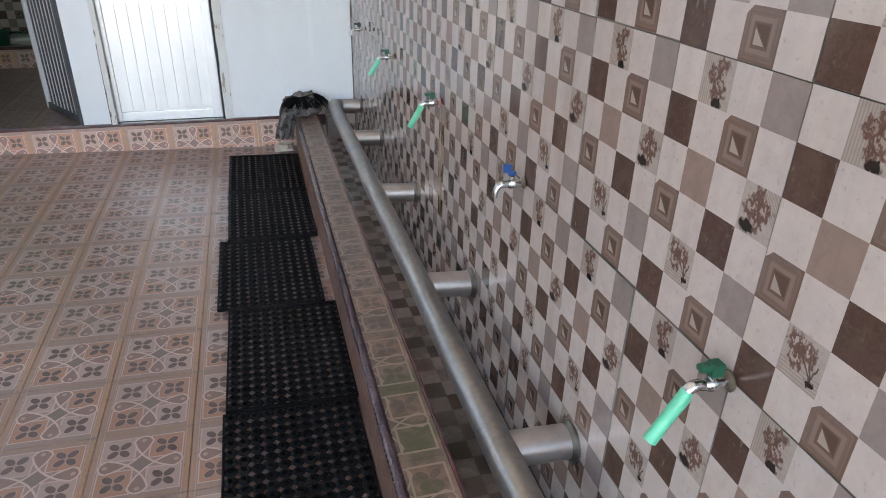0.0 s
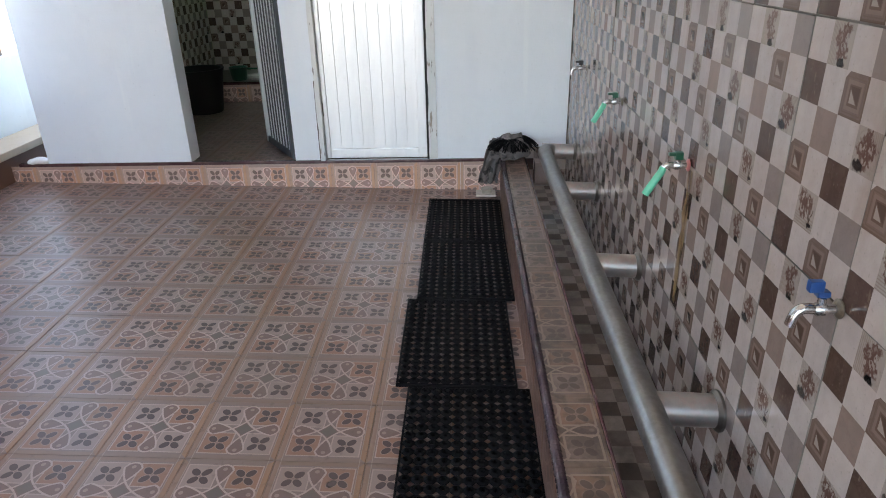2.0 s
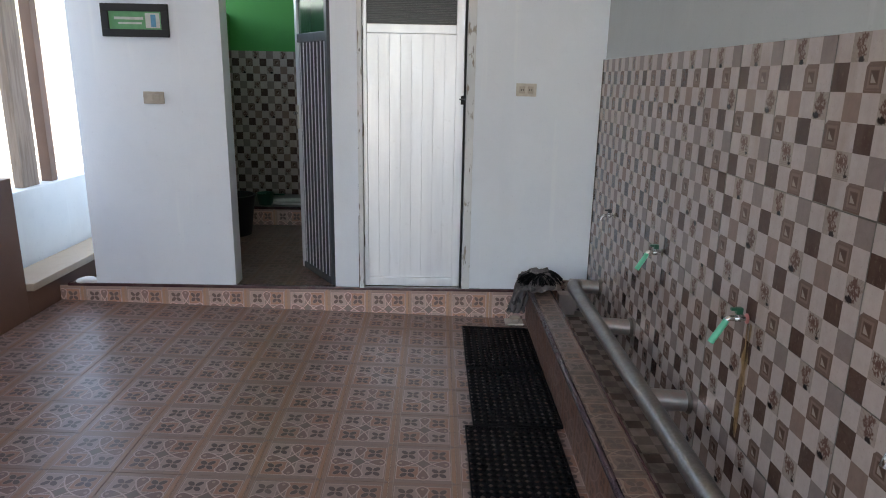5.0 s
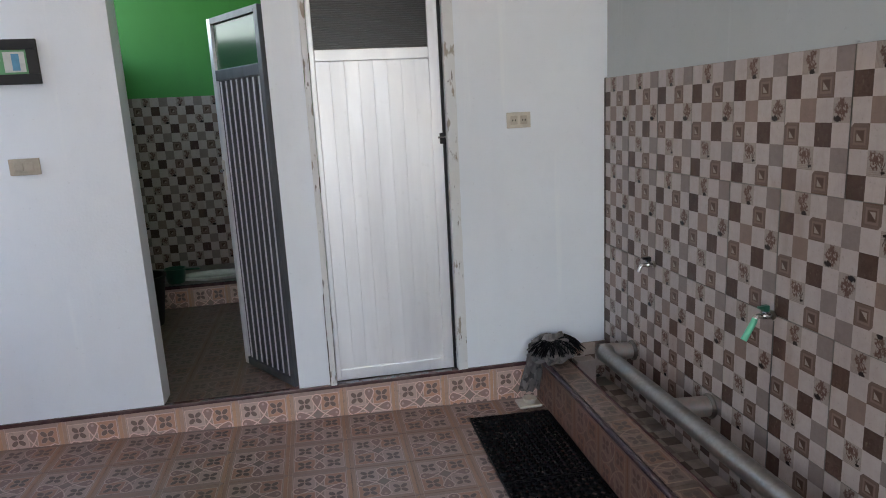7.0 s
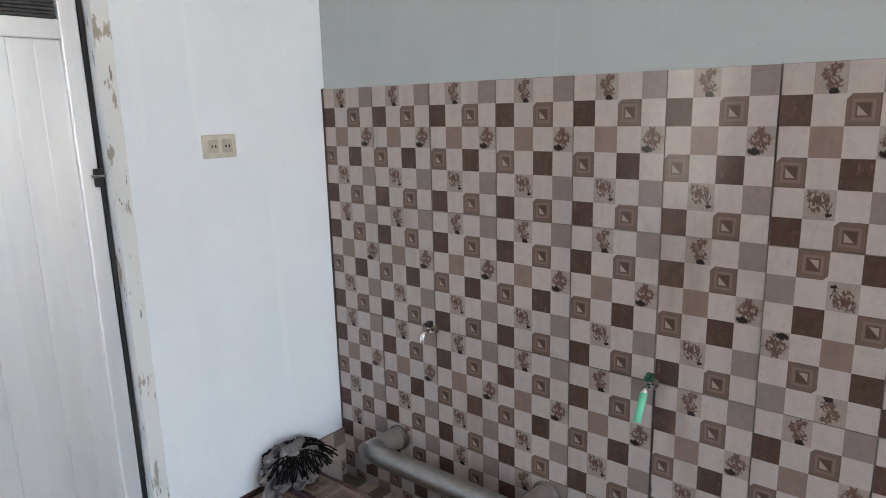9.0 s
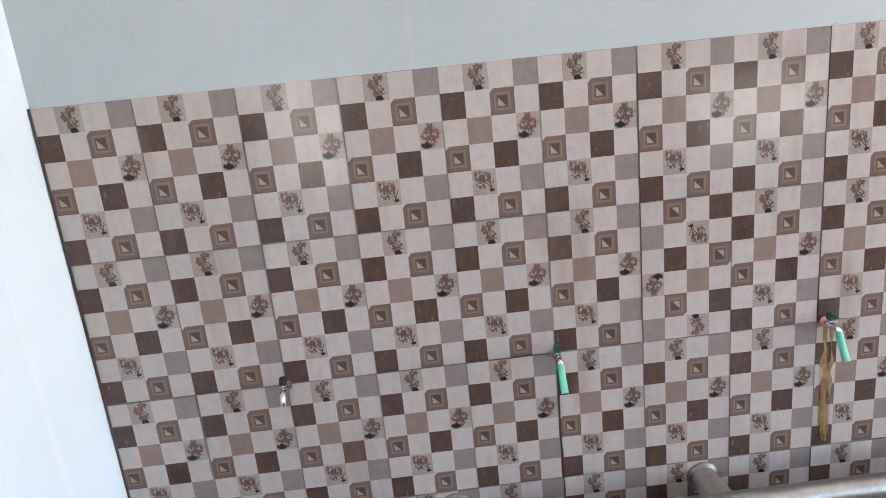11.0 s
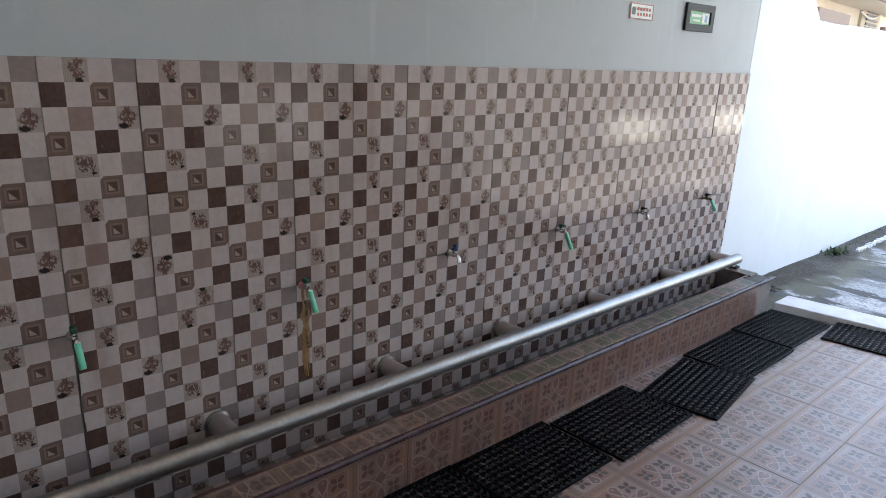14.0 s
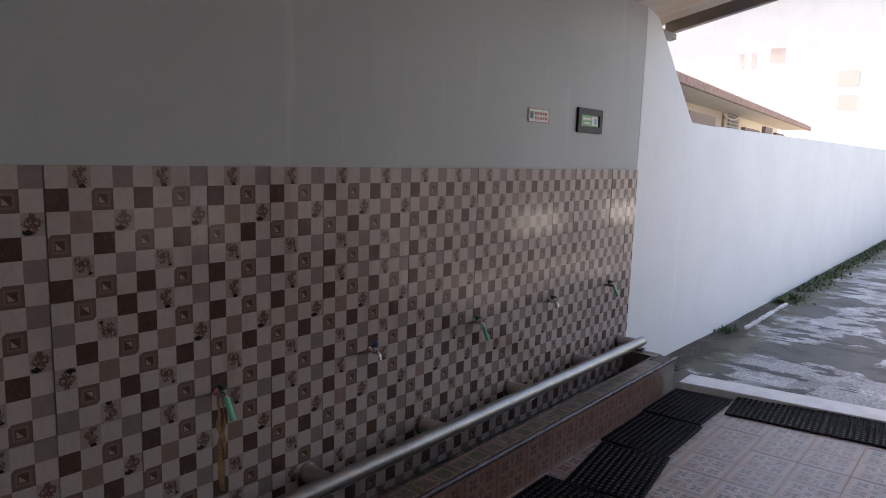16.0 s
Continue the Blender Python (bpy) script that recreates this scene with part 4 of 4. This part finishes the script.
for i in range(26):
    x, y, q = rw.uniform(-0.22, -0.01), rw.uniform(-6.1, -5.55), rw.uniform(0.008, 0.03)
    bmesh.ops.create_icosphere(bm, subdivisions=1, radius=q, matrix=Matrix.Translation((x, y, -0.055 + q * 0.4)) @ Matrix.Diagonal((1.4, 1.0, 0.6, 1)))
for v in bm.verts:
    v.co += noise.noise_vector(v.co * 60) * 0.006
tagged(part("rubble", bm, concrete), "small grey rubble behind the trough's end", "rubble", kind="stuff")
stone = thing("black_sandal", "small dark sandal on the trough's end", "sandal", (-0.10, TROUGH_END + 0.05, 0.206))
part("sole", boxes((-0.035, 0.035, -0.03, 0.03, 0.0, 0.018), bevel=0.008), black_plastic, stone)
part("strap", tube(bmesh.new(), arc((-0.025, 0.02, 0.016), (0.0, 0.0, 0.065), (0.028, -0.015, 0.016)), 0.008, 8), black_plastic, stone, smooth=True)


def clay_roof(parent, x0, x1, y0, y1, z0, z1):
    """A slope of rolled clay tiles that falls from x1 to x0, with a row of tile ends at the eave."""
    bm = bmesh.new()
    ny, nx = int((y0 - y1) / 0.055), 14
    for i in range(nx + 1):
        for j in range(ny + 1):
            f = i / nx
            z = z0 + (z1 - z0) * f + 0.055 * abs(math.sin(j * math.pi / 4)) + 0.03 * ((i * 0.999) % 1.0)
            bm.verts.new((x0 + (x1 - x0) * f, y0 - (y0 - y1) * j / ny, z))
    bm.verts.ensure_lookup_table()
    for i in range(nx):
        for j in range(ny):
            a = i * (ny + 1) + j
            bm.faces.new((bm.verts[a], bm.verts[a + 1], bm.verts[a + ny + 2], bm.verts[a + ny + 1]))
    bmesh.ops.solidify(bm, geom=bm.faces[:], thickness=0.03)
    return part("roof", bm, clay, parent, "rolled red clay tile roof", smooth=True)


house = thing("neighbour_house", "ochre house with red clay tile roof behind the wall", "house", (1.0, -8.46, -0.13))
house.rotation_euler = (0, 0, radians(5.2))
part("wall", boxes((0.62, 5.5, -11.0, 1.2, 0, 2.95)), yellow_paint, house)
clay_roof(house, 0.0, 3.0, 1.8, -12.0, 2.72, 3.75)
part("fascia", boxes((-0.04, 0.01, -11.9, 1.0, 2.655, 2.755), bevel=0.006), clay, house, "weathered red-brown eave board")
part("gable_board", boxes((0.0, 3.0, 1.8, 1.84, 2.60, 2.78), bevel=0.004), cream_paint, house)
part("soffit", boxes((0.01, 0.60, -11.8, 1.7, 2.66, 2.69)), yellow_paint, house)
vent = part("window", boxes((0.57, 0.62, -6.30, -5.05, 2.36, 2.80), bevel=0.004), cream_paint, house, "cream window frame with grey slats")
for i in range(6):
    part("slat", boxes((0.545, 0.575, -6.05, -5.30, 2.385 + i * 0.066, 2.42 + i * 0.066)), far_paint, vent)
for a, b, za, zb, sag in ((-4.75, -6.35, 2.62, 2.70, 0.10), (-7.1, -9.9, 2.74, 2.90, 0.14)):
    pts = [(0.53, a + (b - a) * k / 12, za + (zb - za) * k / 12 - sag * math.sin(math.pi * k / 12)) for k in range(13)]
    part("cable", tube(bmesh.new(), pts, 0.016, 6), kerb_mat, house, "pale sagging cable", smooth=True)
# Pale copy of the zinc: sun glare on the lean-to is in its colour.
zinc_light = plastic("sunlit_zinc", (0.70, 0.70, 0.69), 0.5)
for y0, y1, z0, z1 in ((1.6, -0.4, 2.10, 2.28), (-0.5, -2.2, 2.13, 2.31), (-2.3, -3.7, 2.12, 2.28), (-3.9, -6.5, 2.16, 2.30)):
    bm = bmesh.new()
    n = int((y0 - y1) / 0.04)
    for k in range(n + 1):
        y = y0 + (y1 - y0) * k / n
        for x, z in ((-0.62, z0), (0.60, z1)):
            bm.verts.new((x, y, z + 0.012 * math.sin(k * 1.6)))
    bm.verts.ensure_lookup_table()
    for k in range(n):
        bm.faces.new((bm.verts[2 * k], bm.verts[2 * k + 1], bm.verts[2 * k + 3], bm.verts[2 * k + 2]))
    bmesh.ops.solidify(bm, geom=bm.faces[:], thickness=0.006)
    part("lean_to_roof", bm, zinc_light, house, "pale corrugated lean-to sheet", smooth=True)
for y0, y1, z0, z1 in ((0.55, -0.60, 2.15, 2.29), (-2.30, -3.40, 2.16, 2.26), (-3.85, -4.5, 2.19, 2.35), (-4.9, -5.75, 2.19, 2.30)):
    part("loose_board", boxes((-0.34, -0.28, y1, y0, z0, z1), bevel=0.012), brown_paint, house, "dark weathered board on the lean-to roof")
part("lean_to_wall", boxes((-0.45, -0.30, -6.3, 1.4, 0, 2.12)), cream_paint, house)

far = thing("far_house", "tall pale house far beyond the yard", "house", (5, -36, -0.13))
part("wall", boxes((-7, 9, -5, 6, 0, 8.6)), yard_paint, far)
part("roof", boxes((-7.4, 9.4, -5.4, 6.4, 8.6, 8.9), bevel=0.02), clay, far)
pale_pane = plastic("pale_far_pane", (0.60, 0.50, 0.47), 0.4)
for x, z, w in ((1.9, 5.6, 0.22), (1.45, 5.6, 0.22), (0.55, 5.75, 0.6), (-2.0, 4.75, 0.75), (-2.05, 3.85, 0.7)):
    f = part("window", boxes((x - w / 2, x + w / 2, 5.985, 6.006, z, z + 0.65), bevel=0.004), yard_paint, far)
    part("pane", boxes((x - w / 2 + 0.03, x + w / 2 - 0.03, 6.004, 6.012, z + 0.04, z + 0.61)), pale_pane, f)

# ---- stains on the tiles ----
def streak(name, y, z0, z1, w, mat, label):
    bm = bmesh.new()
    n = 24
    for i in range(n + 1):
        z = z0 + (z1 - z0) * i / n
        k = w * (0.6 + 0.5 * noise.noise(Vector((y * 9, z * 22, 1)))) * (1 - 0.35 * i / n)
        o = 0.004 * noise.noise(Vector((y, z * 15, 5)))
        for s in (-1, 1):
            bm.verts.new((-0.0012, y + o + s * k, z))
    bm.verts.ensure_lookup_table()
    for i in range(n):
        bm.faces.new((bm.verts[2 * i], bm.verts[2 * i + 1], bm.verts[2 * i + 3], bm.verts[2 * i + 2]))
    return tagged(part(name, bm, mat), label, "stain", kind="stuff")


# ---- wall tiles ----
L, G, B, D, P = 0, 1, 2, 3, 4
FA, FB, FC = 5, 6, 7
CELLS = ((L, FA, L, G), (D, L, P, L), (L, B, L, FB), (P, L, D, L), (L, FC, L, G), (D, L, P, L))


def wet_tile(name, color):
    """Checked tile of the trough's floor under a dirty wet film, mossy towards the yard."""
    m = glaze(name, color, 0.6, tuple(q * 0.75 for q in color), 0.16)
    sep = m.t.nodes.new("ShaderNodeSeparateXYZ")
    m.t.links.new(m.world(), sep.inputs[0])
    far = (Val(m.t, sep.outputs[1]) + m.noise(2.1, 4) * 1.6).soft(-1.5, -2.4)
    m.over((0.055, 0.042, 0.032), m.noise(6, 5).soft(0.42, 0.66) * 0.6)
    m.over((0.045, 0.040, 0.028), far * 0.45)
    m.over((0.018, 0.019, 0.010), far * m.noise(4.2, 5, rough=0.65).soft(0.40, 0.54) * 0.92)
    m.over((0.050, 0.062, 0.018), far * m.noise(11, 5).soft(0.52, 0.62) * 0.7)
    return m.m


wet_light, wet_dark, wet_mid = wet_tile("wet_tile_light", (0.44, 0.365, 0.32)), wet_tile("wet_tile_dark", (0.15, 0.110, 0.090)), wet_tile("wet_tile_mid", (0.28, 0.22, 0.19))
WET_MATS = (wet_light, wet_mid, wet_mid, wet_dark, wet_mid, wet_dark, wet_dark, wet_mid, grout)
TILE_MATS = (tile_light, tile_grey, tile_beige, tile_dark, tile_pyramid, tile_flower_a, tile_flower_b, tile_flower_c, grout)


def wall_tile_mesh(cols, rows, size=(TW, TH), thick=0.008, mats=TILE_MATS):
    """A printed wall tile of small squares; its face looks towards -x, columns run towards -y."""
    bm = bmesh.new()
    uv = bm.loops.layers.uv.new("UVMap")
    cw, ch, gap = size[0] / 4, size[1] / 6, 0.0014
    w, h = cols * cw, rows * ch
    ys = [-min(i * cw, w) for i in range(int(math.ceil(cols)) + 1)]
    zs = [-min(i * ch, h) for i in range(int(math.ceil(rows)) + 1)]
    ys[0], ys[-1], zs[0], zs[-1] = ys[0] - gap, ys[-1] + gap, zs[0] - gap, zs[-1] + gap
    grid = [[bm.verts.new((0, y, z)) for y in ys] for z in zs]
    for r in range(len(zs) - 1):
        for c in range(len(ys) - 1):
            f = bm.faces.new((grid[r][c], grid[r + 1][c], grid[r + 1][c + 1], grid[r][c + 1]))
            f.material_index = CELLS[r][c]
            for lp, q in zip(f.loops, ((0, 1), (0, 0), (1, 0), (1, 1))):
                lp[uv].uv = q
    border = [grid[0][c] for c in range(len(ys))] + [grid[r][-1] for r in range(1, len(zs))] + [grid[-1][c] for c in range(len(ys) - 2, -1, -1)] + [grid[r][0] for r in range(len(zs) - 2, 0, -1)]
    low = [bm.verts.new(v.co + Vector((thick, 0, 0))) for v in border]
    for i in range(len(border)):
        j = (i + 1) % len(border)
        f = bm.faces.new((border[j], border[i], low[i], low[j]))
        f.material_index = 8
    return mesh_of("tile", bm, *mats)


full, end_cut = wall_tile_mesh(4, 6), wall_tile_mesh(2.4, 6)


def piece(name, data, parent, m):
    ob = new(name, data)
    ob.parent = parent
    ob.matrix_basis = m
    return ob


rt = random.Random(3)
for r in range(4):
    for c in range(22):
        y, z = -c * TW, TOP - r * TH
        j = (rt.gauss(0, 0.0007), rt.gauss(0, 0.0006), rt.gauss(0, 0.0006))
        m = pose(j[0], y + j[1], z + j[2], 0, rt.gauss(0, 0.10), rt.gauss(0, 0.14))
        if (r, c) == (1, 6):
            m = pose(-0.0015, y - TW, z - TH, 180, 0, 0.2)
        piece("tile", end_cut if c == 21 else full, wall_east, m)
grout_bed = tagged(part("grout_bed", boxes((0.004, 0.011, WALL_END + 0.001, -0.001, 0.0, TOP - 0.001)), grout, wall_east), "grey-brown grout behind the tiles")
streak("rust_stain", -2.035, TZ - 0.01, 0.36, 0.030, rust, "brown rust stain running down the tiles")
streak("damp_streak", -1.253, TZ - 0.02, 0.22, 0.005, damp, "thin dark damp streak under the tap")

bm = bmesh.new()
for i in range(220):
    y = -0.004 - i * (5.39 / 220)
    h = 0.003 + 0.004 * noise.noise(Vector((y * 6, 0, 0))) + 0.003 * noise.noise(Vector((y * 31, 2, 0)))
    box(bm, 0.0015, 0.013, y - 5.39 / 220, y, TOP - 0.001, TOP + max(0.002, h))
part("mortar_bead", bm, shaded_wall_paint, wall_east, "uneven painted mortar bead on top of the tiles")
part("corner_joint", boxes((-0.004, 0.003, -0.0075, -0.0015, 0.24, TOP)), damp, wall_east, "dark open joint in the corner")
bm = bmesh.new()
bmesh.ops.create_icosphere(bm, subdivisions=3, radius=1, matrix=Matrix.Translation((-3.07, 0.02, STEP + 0.012)) @ Matrix.Diagonal((0.075, 0.035, 0.022, 1)))
for v in bm.verts:
    v.co += noise.noise_vector(v.co * 22) * 0.010
part("plaster_lump", bm, kerb_mat, raised, "rough pale plaster at the step's end", smooth=True)

# bathroom wall tiles: joined, well back in the dark
def tiled_sheet(name, parent, cols, rows, m):
    bm = bmesh.new()
    uv = bm.loops.layers.uv.new("UVMap")
    cw, ch = TW / 4, TH / 6
    for r in range(rows):
        for c in range(cols):
            f = bm.faces.new([bm.verts.new((0, -y, -z)) for y, z in ((c * cw, r * ch), (c * cw, (r + 1) * ch), ((c + 1) * cw, (r + 1) * ch), ((c + 1) * cw, r * ch))])
            f.material_index = CELLS[r % 6][c % 4]
            for lp, q in zip(f.loops, ((0, 1), (0, 0), (1, 0), (1, 1))):
                lp[uv].uv = q
    ob = new(name, mesh_of(name, bm, *TILE_MATS))
    ob.parent = parent
    ob.matrix_basis = m
    return ob


tiled_sheet("tile_sheet", bath_n, 22, 20, pose(-1.51, 2.396, 1.635, 0, 0, 90) @ Matrix.Diagonal((1, -1, 1, 1)))
tiled_sheet("tile_sheet", bath_w, 36, 23, pose(-2.826, 0.132, 1.635, 0, 0, 180))
tiled_sheet("tile_sheet", bath_e, 36, 23, pose(-1.504, 0.132, 1.635) @ Matrix.Diagonal((1, -1, 1, 1)))


# ---- floor tiles ----
def floor_tile_mesh(name, u0, u1, v0, v1, mat, size=0.25, thick=0.010):
    """A patterned tile or a cut piece of one, centred; u and v tell which part of the pattern it shows."""
    bm = bmesh.new()
    uv = bm.loops.layers.uv.new("UVMap")
    gap = 0.0007
    x, y = (u1 - u0) * size / 2 - gap, (v1 - v0) * size / 2 - gap
    b = 0.0005
    top = [bm.verts.new(p) for p in ((-x + b, -y + b, 0), (x - b, -y + b, 0), (x - b, y - b, 0), (-x + b, y - b, 0))]
    mid = [bm.verts.new(p) for p in ((-x, -y, -b), (x, -y, -b), (x, y, -b), (-x, y, -b))]
    low = [bm.verts.new((v.co.x, v.co.y, -thick)) for v in mid]
    faces = [bm.faces.new(top)]
    for i in range(4):
        j = (i + 1) % 4
        faces.append(bm.faces.new((mid[i], mid[j], top[j], top[i])))
        faces.append(bm.faces.new((low[i], low[j], mid[j], mid[i])))
    for f in faces:
        for lp in f.loops:
            c = lp.vert.co
            lp[uv].uv = ((c.x / size) + (u0 + u1) / 2, (c.y / size) + (v0 + v1) / 2)
    return mesh_of(name, bm, mat)


whole = floor_tile_mesh("tile", 0, 1, 0, 1, floor_tile_mat)
FX, FY = -0.85, -2.0
for i in range(13):
    for j in range(22):
        x, y = FX + 0.375 - 0.25 * i, FY + 0.125 + 0.25 * (j - 14)
        if x > -0.36 + 0.13 or y > 0 or y < -5.66:
            continue
        piece("tile", whole, floor, pose(x, y, floor_z(x, y) + rt.gauss(0, 0.0005), math.degrees(FALL) + rt.gauss(0, 0.03), math.degrees(SLOPE) + rt.gauss(0, 0.03), 0))
riser = floor_tile_mesh("tile", 0, 1, 0.28, 1.0, lit_riser_mat)
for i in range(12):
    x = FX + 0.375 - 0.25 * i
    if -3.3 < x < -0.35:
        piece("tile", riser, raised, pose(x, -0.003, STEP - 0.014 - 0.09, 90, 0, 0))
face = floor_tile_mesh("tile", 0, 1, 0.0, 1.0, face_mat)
cap = floor_tile_mesh("tile", 0.50, 0.96, 0, 1, cap_tile_mat)
for j in range(22):
    y = -0.13 - 0.25 * j
    if y < TROUGH_END + 0.1:
        continue
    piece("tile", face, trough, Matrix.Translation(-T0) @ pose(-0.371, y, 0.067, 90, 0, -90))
    piece("tile", cap, trough, Matrix.Translation(-T0) @ pose(-0.303, y, 0.201, 0, 0, 0))
endcap = floor_tile_mesh("tile", 0, 1, 0.52, 0.94, cap_tile_mat)
piece("tile", endcap, trough, Matrix.Translation(-T0) @ pose(-0.132, TROUGH_END + 0.06, 0.201))
bed_tile = wall_tile_mesh(4, 3.66, mats=WET_MATS)
for j in range(21):
    piece("tile", bed_tile, trough, Matrix.Translation(-T0) @ pose(-0.001, -0.13 - 0.25 * j + rt.gauss(0, 0.0006), 0.0445 + rt.gauss(0, 0.0006), 0, 90 + rt.gauss(0, 0.2), 0))
low_tile = wall_tile_mesh(4, 3)
piece("tile", low_tile, wall_north, pose(-0.246, -0.010, 0.236, 0, 0, 90))
block = thing("tiled_block", "small block faced with checked tile in the trough's corner", "block", (-0.13, -0.04, 0.034))
part("body", boxes((-0.05, 0.05, -0.035, 0.035, 0, 0.13), bevel=0.003), tile_light, block)

# bathroom floor and platform front
bath_tile = floor_tile_mesh("tile", 0, 1, 0, 1, bath_tile_mat)
bath_cut = floor_tile_mesh("tile", 0, 1, 0, 0.85, bath_tile_mat)
for i in range(6):
    for j in range(7):
        x, y = -2.725 + 0.25 * i, 0.125 + 0.25 * j
        if j == 6:
            piece("tile", bath_cut, raised, pose(x, y - 0.02, STEP))
        else:
            piece("tile", bath_tile, raised, pose(x, y, STEP))
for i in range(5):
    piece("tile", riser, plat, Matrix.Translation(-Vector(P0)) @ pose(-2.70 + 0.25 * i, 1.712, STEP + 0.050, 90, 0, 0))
